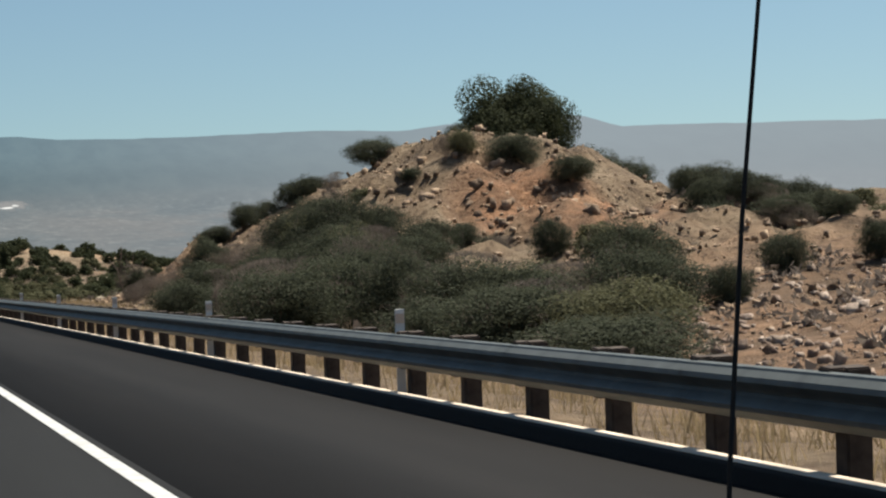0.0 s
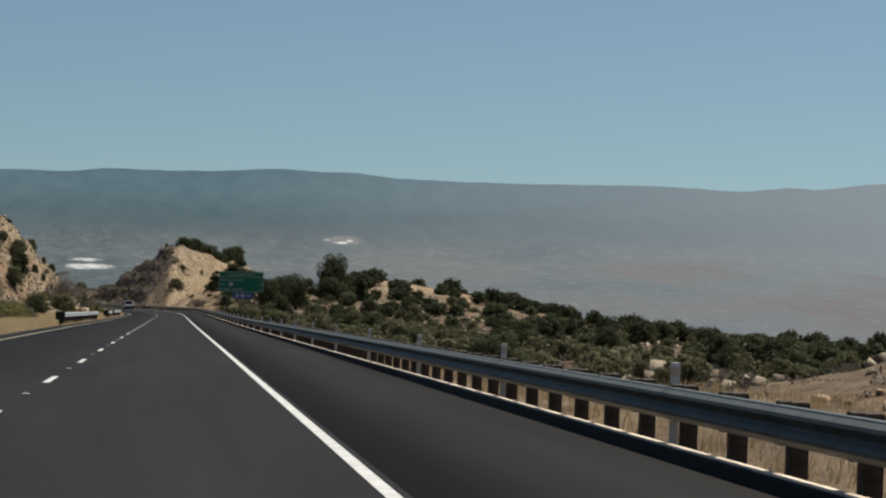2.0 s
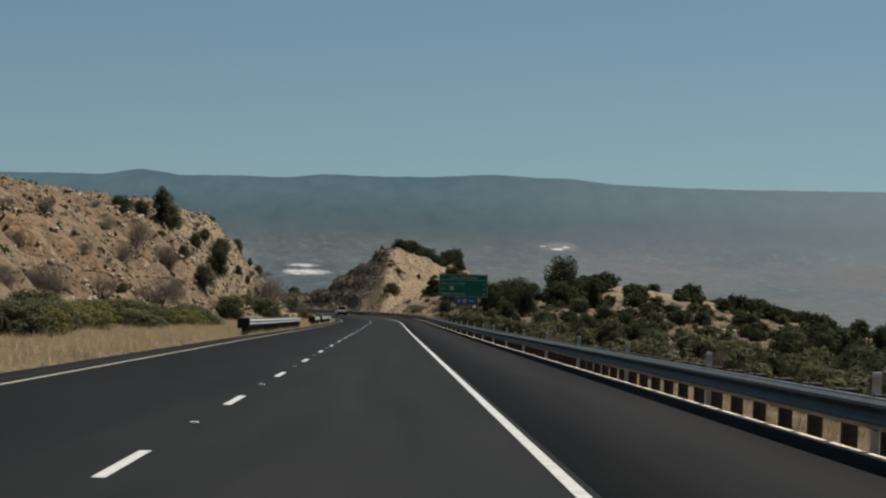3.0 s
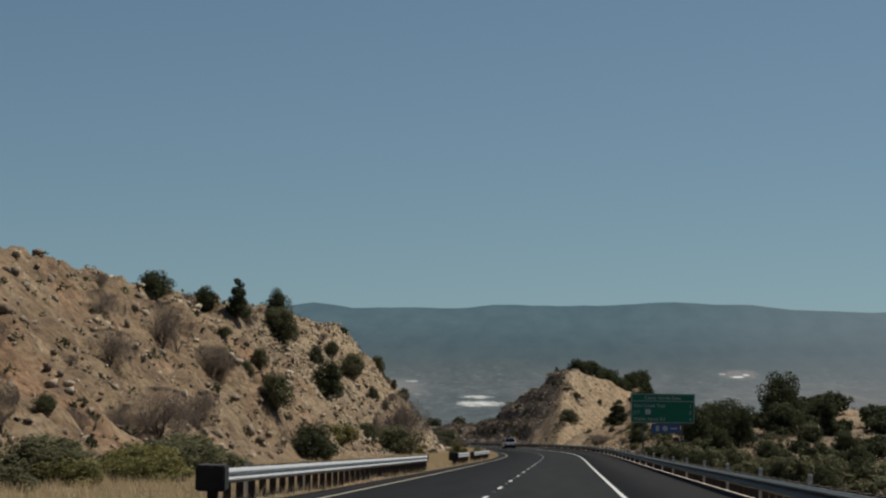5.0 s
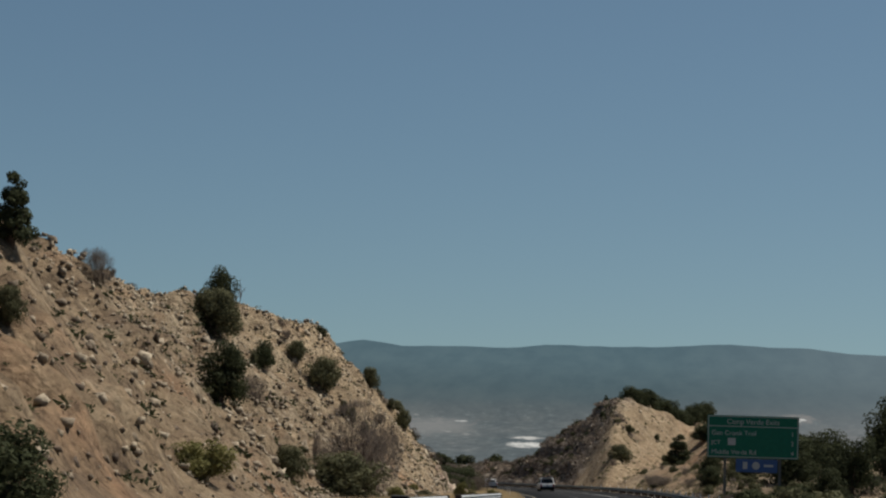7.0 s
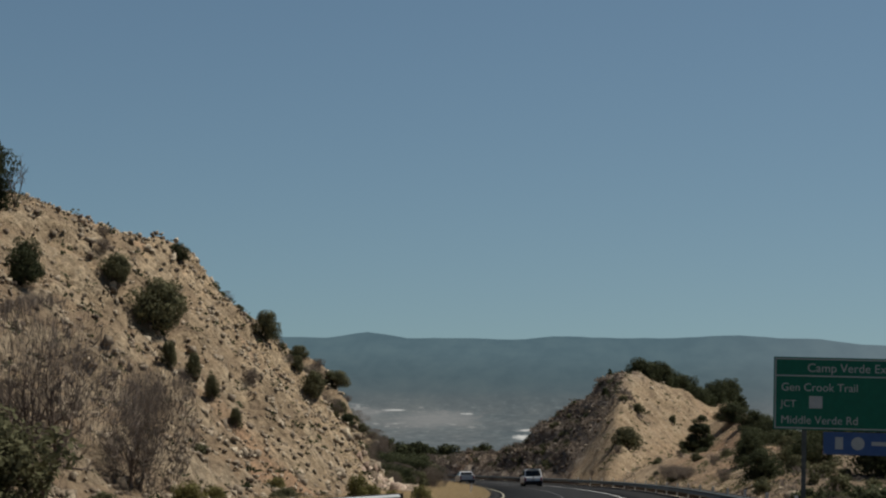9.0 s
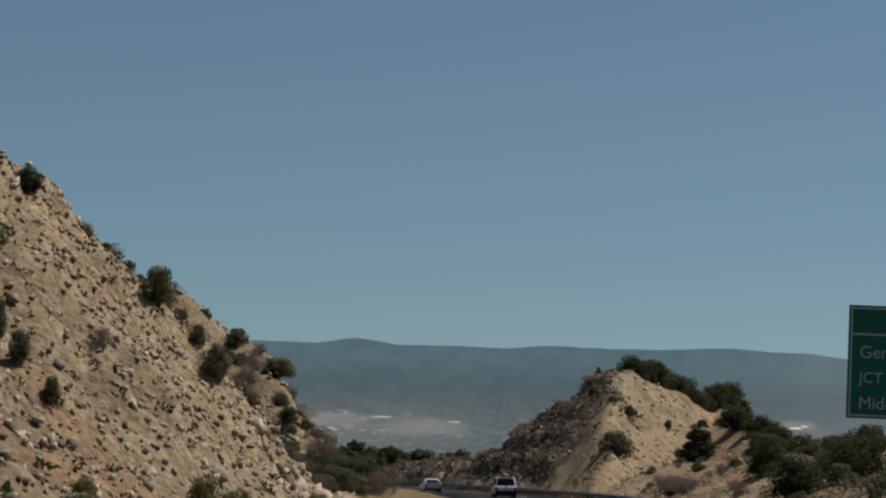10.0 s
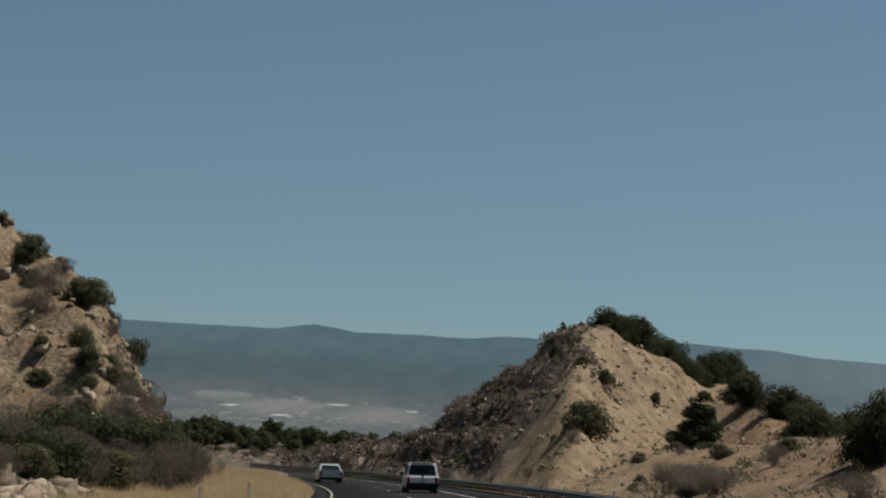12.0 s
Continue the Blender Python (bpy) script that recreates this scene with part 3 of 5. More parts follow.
for k in range(-9, 50):
    s = 109.75 + 12.19 * k
    p, th = road_point(s, -2.005)
    m = Matrix.Translation(p) @ Matrix.Rotation(th, 4, "Z") @ Matrix.Rotation(-math.atan(GRADE), 4, "X")
    d = tagged(new("lane_dash", dash_mesh), "short white painted lane dash", "road marking", "lane dashes", "structure")
    d.matrix_world = m
    p, th = road_point(s + 6.1, -2.005, 0.002)
    d = tagged(new("road_stud", marker_mesh), "small pale reflective road stud", "road stud", "road studs")
    d.matrix_world = Matrix.Translation(p) @ Matrix.Rotation(th, 4, "Z") @ Matrix.Rotation(-math.atan(GRADE), 4, "X")


# ---------------------------------------------------------------- guardrails
POST_GAP = 1.738
W_PROFILE = [(0.0, 0.0), (-0.02, 0.02), (-0.075, 0.055), (-0.082, 0.085), (-0.02, 0.135), (-0.005, 0.155), (-0.02, 0.175), (-0.082, 0.225), (-0.075, 0.255), (-0.03, 0.29), (-0.022, 0.305), (0.012, 0.312), (0.02, 0.30)]
W_SHEET = W_PROFILE + [(x + 0.006, z) for x, z in W_PROFILE[::-1]]


def shared(name, bm, mat, smooth=False):
    me = bpy.data.meshes.new(name)
    bm.to_mesh(me)
    bm.free()
    me.materials.append(mat)
    if smooth:
        for p in me.polygons:
            p.use_smooth = True
    return me


PANEL = shared("rail_panel", extrude_profile(W_SHEET, [-0.03, POST_GAP * 2 + 0.03]), STEEL)
# same panel in the steel coloured as sunlit
LIT_PANEL = shared("rail_panel", extrude_profile(W_SHEET, [-0.03, POST_GAP * 2 + 0.03]), STEEL_LIT)
POST = shared("post", boxed(0.10, 0.25, -0.075, 0.075, -0.9, 0.64, 0.010), POST_WOOD)
BLOCK = shared("spacer_block", boxed(0.008, 0.098, -0.07, 0.07, 0.30, 0.645, 0.008), POST_WOOD)
BOLT = shared("bolt", boxed(-0.03, 0.0, -0.018, 0.018, 0.445, 0.481, 0.006), STEEL)


def guardrail(side, off, s0, s1, label, panel=None, lift=0.0):
    """Posts with spacer blocks carry a corrugated beam. side 1: the road lies towards -x; -1: mirrored."""
    rail = tagged(new("guardrail"), label, "guardrail")
    rail.empty_display_size = 0.5

    def spot(s):
        p, th = road_point(s, off, lift)
        return p, th

    p0, _ = spot(s0)
    rail.location = p0
    back = Matrix.Translation(-p0)

    def put(name, me, s, up=0.0):
        p, th = spot(s)
        ob = new(name, me)
        ob.parent = rail
        m = Matrix.Translation(p + Vector((0, 0, up))) @ Matrix.Rotation(th + (0 if side > 0 else math.pi), 4, "Z")
        ob.matrix_parent_inverse = Matrix.Identity(4)
        ob.matrix_basis = back @ m
        return ob, m

    n = int(round((s1 - s0) / POST_GAP))
    far = []
    for k in range(n + 1):
        s = s0 + k * POST_GAP
        if k < 298:
            put("post", POST, s)
            put("spacer_block", BLOCK, s)
        else:
            far.append(s)
    for k in range(n // 2):
        s = s0 + 2 * k * POST_GAP
        if side < 0:
            s += 2 * POST_GAP
        p, th = spot(s)
        tilt = Matrix.Rotation(-math.atan(GRADE) * side, 4, "X")
        ob = new("rail_panel", panel or PANEL)
        ob.parent = rail
        ob.matrix_basis = back @ Matrix.Translation(p + Vector((0, 0, 0.31))) @ Matrix.Rotation(th + (0 if side > 0 else math.pi), 4, "Z") @ tilt
    if far:
        bm = bmesh.new()
        for s in far:
            p, th = road_point(s, off)
            made = box(bmesh.new(), 0.008, 0.25, -0.075, 0.075, -0.9, 0.64)
            made.transform(back @ Matrix.Translation(p) @ Matrix.Rotation(th, 4, "Z"))
            tmp = bpy.data.meshes.new("tmp")
            made.to_mesh(tmp)
            made.free()
            bm.from_mesh(tmp)
            bpy.data.meshes.remove(tmp)
        tagged(part("post_run", bm, POST_WOOD, rail), kind="stuff")
    return rail


def rail_end(rail, s, off, side):
    """Buried dark end shoe of a guardrail."""
    p, th = road_point(s, off)
    bm = boxed(-0.36, 0.24, -0.3, 0.25, 0.34, 0.86, 0.03)
    box(bm, -0.15, 0.05, -0.1, 0.1, -0.3, 0.36)
    bm.transform(Matrix.Translation(p - rail.location) @ Matrix.Rotation(th, 4, "Z"))
    part("end_terminal", bm, BLACK, rail, "dark square end terminal")


DELIN_FIRST, DELIN_GAP = 39.5, 6 * POST_GAP
right_rail = guardrail(1, 4.73, DELIN_FIRST - 34 * POST_GAP, 640, "long galvanised steel guardrail on dark timber posts along the kerb")
for s0, s1, end in ((197.0, 262.0, True), (288.0, 307.5, True), (313.5, 350.0, False)):
    r = guardrail(-1, -6.98, s0, s1, "short galvanised steel guardrail in dry grass below the cut", LIT_PANEL, 0.16)
    if end:
        rail_end(r, s0 - 0.4, -7.05, -1)


def delineator():
    ob = tagged(new("delineator"), "white plastic delineator post behind the guardrail", "delineator", "delineators")
    bm = bmesh.new()
    prof = [(-0.045, 0.0), (-0.025, 0.016), (0.025, 0.016), (0.045, 0.0), (0.045, -0.006), (-0.045, -0.006)]
    rings = [[bm.verts.new((x, y, z)) for x, y in prof] for z in (-0.3, 0.82, 0.84)]
    for r0, r1 in zip(rings, rings[1:]):
        for k in range(6):
            bm.faces.new((r0[k], r0[(k + 1) % 6], r1[(k + 1) % 6], r1[k]))
    bm.faces.new(rings[-1])
    part("blade", bm, WHITE_PLASTIC, ob)
    part("reflector", boxed(-0.04, 0.04, -0.016, -0.008, 0.71, 0.80, 0.002), CHROME, ob, "small grey reflector")
    return ob


first = delineator()
for k in range(-3, 45):
    p, th = road_point(DELIN_FIRST + 0.16 + k * DELIN_GAP, 4.80)
    p.z = flat_z(p.x, p.y)
    up = float(road_z(DELIN_FIRST + k * DELIN_GAP, 4.8)) - p.z
    m = Matrix.Translation(p + Vector((0, 0, up))) @ Matrix.Rotation(th, 4, "Z")
    if k == -3:
        first.matrix_basis = m
    else:
        copy_thing(first, m)

LEFT_MARKERS = ((203.0, -7.4), (213.5, -7.4), (229.0, -7.4), (292.0, -7.4), (296.5, -7.4), (328.0, -7.4), (430.0, -8.25), (446.0, -8.25))
for s, o in LEFT_MARKERS:
    p, th = road_point(s, o)
    copy_thing(first, Matrix.Translation(p) @ Matrix.Rotation(th, 4, "Z"))


# ---------------------------------------------------------------- plants
def leaf_cloud(centres, radii, count, size, r, flat=0.75, up=0.15):
    """Small leaf blades gathered in clumps. Returns verts and quads."""
    centres, radii = np.asarray(centres, float), np.asarray(radii, float)
    w = radii ** 2 / (radii ** 2).sum()
    pick = r.choice(len(centres), count, p=w)
    d = r.normal(size=(count, 3))
    d /= np.linalg.norm(d, axis=1)[:, None]
    rad = radii[pick] * (0.55 + 0.5 * r.random(count) ** 0.6)
    c = centres[pick] + d * rad[:, None] * np.array([1, 1, flat])
    n = d + 0.38 * r.normal(size=(count, 3)) + np.array([0, 0, up])          # leaves lie roughly along the skin of their clump
    n /= np.linalg.norm(n, axis=1)[:, None]
    t = np.cross(n, r.normal(size=(count, 3)))
    t /= np.linalg.norm(t, axis=1)[:, None]
    b = np.cross(n, t)
    s = size * (0.6 + 0.8 * r.random(count))[:, None]
    v = np.stack([c - t * s + b * s * 0.5, c - t * s * 0.4 - b * s * 0.62, c + t * s * 1.1], 1)
    return v.reshape(-1, 3), np.arange(count * 3).reshape(-1, 3)


def twig_cloud(height, width, count, r, length=0.34, thin=0.008):
    """Fine dry twigs fanning out and up from the stems."""
    d = r.normal(size=(count, 3))
    d /= np.linalg.norm(d, axis=1)[:, None]
    lumps = r.normal(size=(22, 3)) * np.array([0.5, 0.5, 0.45])
    c = lumps[r.integers(0, 22, count)] + d * 0.42 * r.random(count)[:, None] ** 0.5
    keep = np.linalg.norm(c, axis=1)
    c = c / np.maximum(keep, 1.0)[:, None] * np.array([width * 0.5, width * 0.5, height * 0.44]) + np.array([0, 0, height * 0.52])
    t = c / np.array([width, width, height]) + r.normal(size=(count, 3)) * 0.45 + np.array([0, 0, 0.25])
    t /= np.linalg.norm(t, axis=1)[:, None]
    b = np.cross(t, r.normal(size=(count, 3)))
    b /= np.linalg.norm(b, axis=1)[:, None]
    s = (length * r.uniform(0.5, 1.3, count))[:, None]
    w = (thin * r.uniform(0.6, 1.5, count))[:, None]
    v = np.stack([c - t * s * 0.5 - b * w, c - t * s * 0.5 + b * w, c + t * s * 0.5], 1)
    return v.reshape(-1, 3), np.arange(count * 3).reshape(-1, 3)


def fit_size(v, height, width):
    """Bring a cloud of leaves to its height and width, with its foot at the ground."""
    lo, hi = np.quantile(v, 0.004, axis=0), np.quantile(v, 0.996, axis=0)
    v[:, 0] = (v[:, 0] - (lo[0] + hi[0]) / 2) * width / (hi[0] - lo[0])
    v[:, 1] = (v[:, 1] - (lo[1] + hi[1]) / 2) * width / (hi[1] - lo[1])
    v[:, 2] = 0.03 + (v[:, 2] - lo[2]) * height / (hi[2] - lo[2])


def limbs(bm, r, top, spread_, n, thick, bends=3):
    ends = []
    for k in range(n):
        a = k * math.tau / n + r.uniform(-0.5, 0.5)
        out = spread_ * r.uniform(0.45, 1.0)
        h = top * r.uniform(0.55, 1.0)
        pts, rad = [], []
        for j in range(bends + 1):
            f = j / bends
            pts.append((math.cos(a) * out * f ** 1.2 + r.normal() * 0.05 * f, math.sin(a) * out * f ** 1.2 + r.normal() * 0.05 * f, -0.15 + (h + 0.15) * f ** 0.85))
            rad.append(thick * (1 - 0.8 * f))
        tube(bm, pts, rad, 5)
        ends.append(pts[-1])
    return ends


def plant(name, label, cat, height, width, clumps, leaves, leaf, mat, seed, stems=5, low=0.15, flat=0.85, tall=False, twigs=0):
    """A woody plant: stems with limbs, and a crown of many small leaf blades in uneven clumps."""
    r = np.random.default_rng(seed)
    ob = tagged(new(name), label, cat)
    bm = bmesh.new()
    limbs(bm, r, height * 0.65, width * 0.30, stems, 0.05 * height ** 0.7)
    part("trunk", bm, BARK, ob, "grey twisted stems")
    cs, rs = [], []
    for k in range(clumps):
        f = (k + 0.5) / clumps
        z = low + (1 - low) * (f if not tall else f ** 0.9)
        belt = math.sqrt(max(1 - ((z - 0.42) / 0.66) ** 2, 0.05)) if not tall else max(1.05 - z, 0.12) ** 0.6
        a = k * 2.399 + r.uniform(-0.6, 0.6)
        q = belt * width * 0.5 * r.uniform(0.25, 1.0)
        cs.append((math.cos(a) * q, math.sin(a) * q, height * z * r.uniform(0.68, 1.0)))
        rs.append(width * r.uniform(0.09, 0.25) * (0.75 + 0.35 * belt))
    v, q = leaf_cloud(cs, rs, leaves, leaf, r, flat)
    fit_size(v, height, width)
    part("crown", mesh_of("crown", v, q), mat, ob)
    if twigs:
        v, q = twig_cloud(height, width, twigs, r, 0.16, 0.004)
        fit_size(v, height * 1.06, width * 1.04)
        part("twig_crown", mesh_of("twig_crown", v, q), DRY, ob, "fine grey dry twigs")
    return ob


def bare(name, label, cat, height, width, seed, haze=0, mat=None, thin=0.010):
    """A leafless plant of forking stems, with fine twigs where it has them."""
    r = np.random.default_rng(seed)
    ob = tagged(new(name), label, cat)
    bm = bmesh.new()

    def fork(p, d, length, rad, depth):
        q = p + d * length
        mid = p + d * length * 0.5 + Vector(r.normal(size=3)) * length * 0.06
        tube(bm, [p, mid, q], [rad, rad * 0.85, rad * 0.65], 5)
        if depth:
            for _ in range(3 if depth > 1 else 4):
                e = (d + Vector(r.normal(size=3)) * 0.55 + Vector((0, 0, 0.18))).normalized()
                fork(p + d * length * r.uniform(0.55, 1.0), e, length * r.uniform(0.45, 0.7), rad * 0.5, depth - 1)

    for k in range(3):
        a = k * 2.1 + r.uniform(-0.4, 0.4)
        fork(Vector((0, 0, -0.15)), Vector((math.cos(a) * 0.35, math.sin(a) * 0.35, 1)).normalized(), height * 0.42, 0.032 * height ** 0.5, 3)
    part("stem", bm, BARK if mat is None else mat, ob)
    if haze:
        v, q = twig_cloud(height, width, haze, r, 0.07 * height ** 0.6 + 0.06, thin)
        fit_size(v, height, width)
        part("twig_crown", mesh_of("twig_crown", v, q), DRY, ob, "fine grey dry twig crown")
    return ob


JUN = [plant("juniper_tree", "rounded dark green juniper tree on dry ground", "tree", 3.2, 3.4, 46, 7500, 0.098, JUNIPER, 11, low=0.08),
       plant("juniper_tree", "broad dark green juniper tree on dry ground", "tree", 2.7, 3.9, 46, 7500, 0.098, JUNIPER, 12, low=0.08),
       plant("juniper_tree", "upright dark green juniper tree on dry ground", "tree", 3.8, 2.3, 36, 6000, 0.098, JUNIPER, 13, tall=True, low=0.06)]
FAR_JUN = [plant("juniper_tree", "round juniper tree on far stony slope", "tree", 2.6, 3.2, 26, 1500, 0.19, JUNIPER, 14, low=0.06),
           plant("juniper_tree", "squat juniper tree on far stony slope", "tree", 2.0, 3.0, 26, 1400, 0.19, JUNIPER, 15, low=0.06)]
SHRUB = [plant("shrub", "olive green desert shrub on stony ground", "shrub", 1.5, 2.2, 34, 5500, 0.066, OLIVE, 21, 6, low=0.06),
         plant("shrub", "low olive desert shrub on stony ground", "shrub", 1.0, 1.8, 26, 3600, 0.066, OLIVE, 22, 6, low=0.06),
         plant("shrub", "fresh green desert shrub on stony ground", "shrub", 1.3, 1.9, 28, 4200, 0.064, GREEN, 23, 6, low=0.06)]
FAR_SHRUB = [plant("shrub", "dull olive shrub on far stony slope", "shrub", 1.2, 1.9, 16, 500, 0.17, OLIVE, 24, 4, low=0.06)]
NEAR = [plant("thicket_shrub", "dense grey green shrub behind the guardrail", "shrub", 1.9, 2.6, 60, 26000, 0.034, THICKET, 25, 8, low=0.05, twigs=500),
        plant("thicket_shrub", "dense dark green shrub behind the guardrail", "shrub", 2.1, 2.8, 60, 26000, 0.036, THICKET, 26, 8, low=0.05),
        plant("thicket_shrub", "fresh green shrub behind the guardrail", "shrub", 1.5, 2.2, 50, 18000, 0.033, OLIVE, 27, 8, low=0.05, twigs=600)]
DRYS = [bare("dry_shrub", "leafless grey brown dry shrub", "shrub", 2.6, 3.2, 31, 8000, thin=0.006),
        bare("dry_shrub", "small leafless grey dry shrub", "shrub", 1.5, 1.9, 32, 5000, thin=0.005),
        bare("dead_tree", "bare dead grey tree with forked branches", "tree", 3.6, 2.6, 33, 0)]
FAR_CROWNS = []
for tree in FAR_JUN:
    me = [c for c in tree.children if c.name.startswith("crown")][0].data
    co = np.empty(len(me.vertices) * 3, np.float32)
    me.vertices.foreach_get("co", co)
    FAR_CROWNS.append(co.reshape(-1, 3))
used = set()


def grow(proto, x, y, scale=1.0, turn=None, sink=0.14, wide=1.0, group="", label=""):
    z = flat_z(x, y) - sink * scale
    m = Matrix.Translation((x, y, z)) @ Matrix.Rotation(rng.uniform(0, 6.28) if turn is None else turn, 4, "Z") @ Matrix.Diagonal((scale * wide, scale * wide, scale, 1))
    if proto.name in used:
        ob = copy_thing(proto, m @ Matrix.Diagonal((*(1 / k for k in proto.scale), 1)))
    else:
        used.add(proto.name)
        ob = proto
        ob.matrix_basis = m
    return tagged(ob, label, group=group)


def woods(name, label, spots, seed, keep=1.0, fat=1.0, mat=None):
    """Far trees past counting, joined: the crown of one far tree set down again and again."""
    r_ = np.random.default_rng(seed)
    out = []
    for x, y, size in spots:
        src = FAR_CROWNS[int(r_.integers(0, len(FAR_CROWNS)))]
        if keep < 1:
            tri = src.reshape(-1, 3, 3)[: int(len(src) / 3 * keep)]
            mid = tri.mean(1, keepdims=True)
            src = (mid + (tri - mid) * fat).reshape(-1, 3)
        a = r_.uniform(0, 6.28)
        c, s = math.cos(a) * size * r_.uniform(0.85, 1.2), math.sin(a) * size * r_.uniform(0.85, 1.2)
        v = np.stack([src[:, 0] * c - src[:, 1] * s, src[:, 0] * s + src[:, 1] * c, src[:, 2] * size * r_.uniform(0.8, 1.2)], -1)
        out.append(v + np.array([x, y, flat_z(x, y) - 0.08]))
    v = np.concatenate(out)
    return tagged(part(name, mesh_of(name, v, np.arange(len(v)).reshape(-1, 3)), mat or JUNIPER), label, "trees", kind="stuff")


def road_x(y):
    return float(road_xy(float(y), 0.0)[0])

# kind, x, y, height, width
KINDS = {"olive": (SHRUB[0], 1.5, 2.2), "low": (SHRUB[1], 1.0, 1.8), "green": (SHRUB[2], 1.3, 1.9), "dark": (JUN[0], 3.2, 3.4), "broad": (JUN[1], 2.7, 3.9), "tall": (JUN[2], 3.8, 2.3),
         "dry": (DRYS[1], 1.5, 1.9), "drytree": (DRYS[0], 2.6, 3.2), "dead": (DRYS[2], 3.6, 2.6), "thick": (NEAR[0], 1.9, 2.6), "thickdark": (NEAR[1], 2.1, 2.8), "thickgreen": (NEAR[2], 1.5, 2.2)}


def plant_row(kind, x, y, tall, wide):
    proto, h, w = KINDS[kind]
    grow(proto, x, y, tall / h, wide=(wide / w) / (tall / h))


CUT_PLANTS = [
    ("olive", -29.6, 367.9, 3.6, 4.4),
    ("dark", -31.6, 379.9, 3.9, 2.6),
    ("dead", -30.3, 380.5, 3.2, 1.8),
    ("dark", -25.6, 366.6, 2.1, 1.7),
    ("olive", -24.0, 353.7, 1.0, 0.6),
    ("olive", -26.0, 384.4, 1.5, 1.8),
    ("dry", -27.0, 385.9, 0.7, 1.1),
    ("olive", -23.7, 384.2, 2.6, 3.1),
    ("dry", -19.4, 328.9, 1.5, 1.6),
    ("olive", -15.2, 314.9, 1.6, 1.9),
    ("olive", -13.6, 322.8, 2.4, 4.2),
    ("drytree", -13.7, 328.0, 5.4, 4.8),
    ("dead", -13.6, 328.2, 5.0, 3.0),
    ("dry", -14.8, 343.1, 4.1, 3.1),
    ("dark", -26.7, 402.7, 1.1, 1.4),
    ("olive", -23.9, 418.1, 2.1, 1.9),
    ("olive", -21.9, 419.0, 1.2, 0.9),
    ("olive", -20.5, 417.1, 1.8, 1.6),
    ("olive", -20.3, 371.9, 1.2, 0.8),
    ("olive", -20.5, 378.3, 1.3, 0.8),
    ("olive", -19.3, 377.1, 1.1, 0.7),
    ("olive", -18.1, 377.0, 0.9, 0.6),
    ("dark", -22.6, 268.4, 1.5, 2.0),
    ("dead", -19.4, 257.8, 2.2, 1.4),
    ("dry", -24.2, 285.0, 0.8, 1.6),
    ("dark", -23.3, 288.4, 1.7, 1.5),
    ("tall", -21.4, 289.0, 2.6, 1.6),
    ("dry", -24.4, 313.8, 1.8, 1.8),
    ("olive", -18.7, 274.5, 1.0, 1.5),
    ("olive", -18.3, 278.7, 1.2, 1.1),
    ("olive", -14.8, 260.5, 1.9, 1.9),
    ("dark", -12.9, 260.1, 2.0, 2.7),
    ("green", -14.9, 291.7, 1.4, 2.6),
    ("dead", -14.6, 256.1, 1.3, 0.6),
    ("dead", -13.9, 255.8, 1.1, 0.6),
    ("dry", -17.4, 259.6, 1.1, 1.3),
    ("dry", -15.2, 240.3, 1.5, 1.6),
    ("dark", -18.2, 312.6, 2.9, 2.4),
]
for row in CUT_PLANTS:
    plant_row(*row)
SPUR_PLANTS = [
    ("tall", 9.4, 535.1, 4.9, 3.7),
    ("olive", 0.5, 514.8, 2.8, 3.5),
    ("olive", 1.9, 536.7, 1.4, 1.4),
    ("olive", 6.3, 547.9, 1.0, 1.0),
    ("dry", 4.2, 468.9, 1.6, 2.4),
    ("dry", 5.3, 457.1, 1.1, 2.0),
    ("dark", -2.3, 547.9, 1.2, 1.0),
    ("dark", 13.6, 545.6, 2.8, 4.2),
    ("dark", 15.3, 533.5, 2.7, 3.5),
    ("dark", 17.0, 525.7, 3.3, 3.3),
    ("dark", 13.5, 493.9, 2.3, 3.0),
    ("dark", 20.8, 529.6, 3.4, 3.8),
    ("dark", 9.8, 445.1, 1.6, 1.8),
    ("olive", -29.9, 494.9, 1.8, 3.2),
    ("olive", -34.4, 498.1, 1.4, 2.1),
    ("dry", -22.8, 460.9, 2.2, 3.4),
    ("dark", -20.2, 465.3, 2.8, 3.3),
    ("dry", -15.2, 447.8, 2.1, 2.9),
]
for row in SPUR_PLANTS:
    plant_row(*row)
for k in range(15):          # close row of trees along the crest
    f = k / 14
    plant_row(("dark", "broad")[k % 2], 2.4 + 13.4 * f + (k % 3 - 1) * 0.5, 563.0 + 37 * f, 3.0 + 0.8 * ((k * 5) % 4) / 3, 3.8)
plant_row("tall", -1.9, 563.0, 1.8, 1.0)
TOE_PLANTS = [
    ("drytree", -14.9, 230.5, 1.9, 2.9),
    ("dead", -14.9, 230.6, 1.7, 1.8),
    ("drytree", -19.9, 256.5, 2.4, 2.6),
    ("dead", -19.9, 256.6, 2.2, 1.6),
    ("drytree", -18.7, 239.3, 1.5, 2.1),
    ("dead", -18.7, 239.4, 1.3, 1.2),
    ("dry", -18.0, 259.6, 1.5, 2.0),
    ("dead", -13.9, 257.5, 1.6, 1.2),
]
for row in TOE_PLANTS:
    plant_row(*row)
GULLY_PLANTS = [
    ("green", -10.9, 367.2, 1.4, 1.0),
    ("green", -10.3, 367.8, 0.9, 0.7),
    ("green", -12.2, 380.4, 0.9, 0.8),
    ("green", -11.0, 381.3, 0.6, 0.8),
    ("green", -9.6, 381.3, 0.9, 1.1),
    ("olive", -28.1, 471.3, 1.8, 2.4),
    ("olive", -33.6, 480.9, 2.6, 3.5),
]
for row in GULLY_PLANTS:
    plant_row(*row)
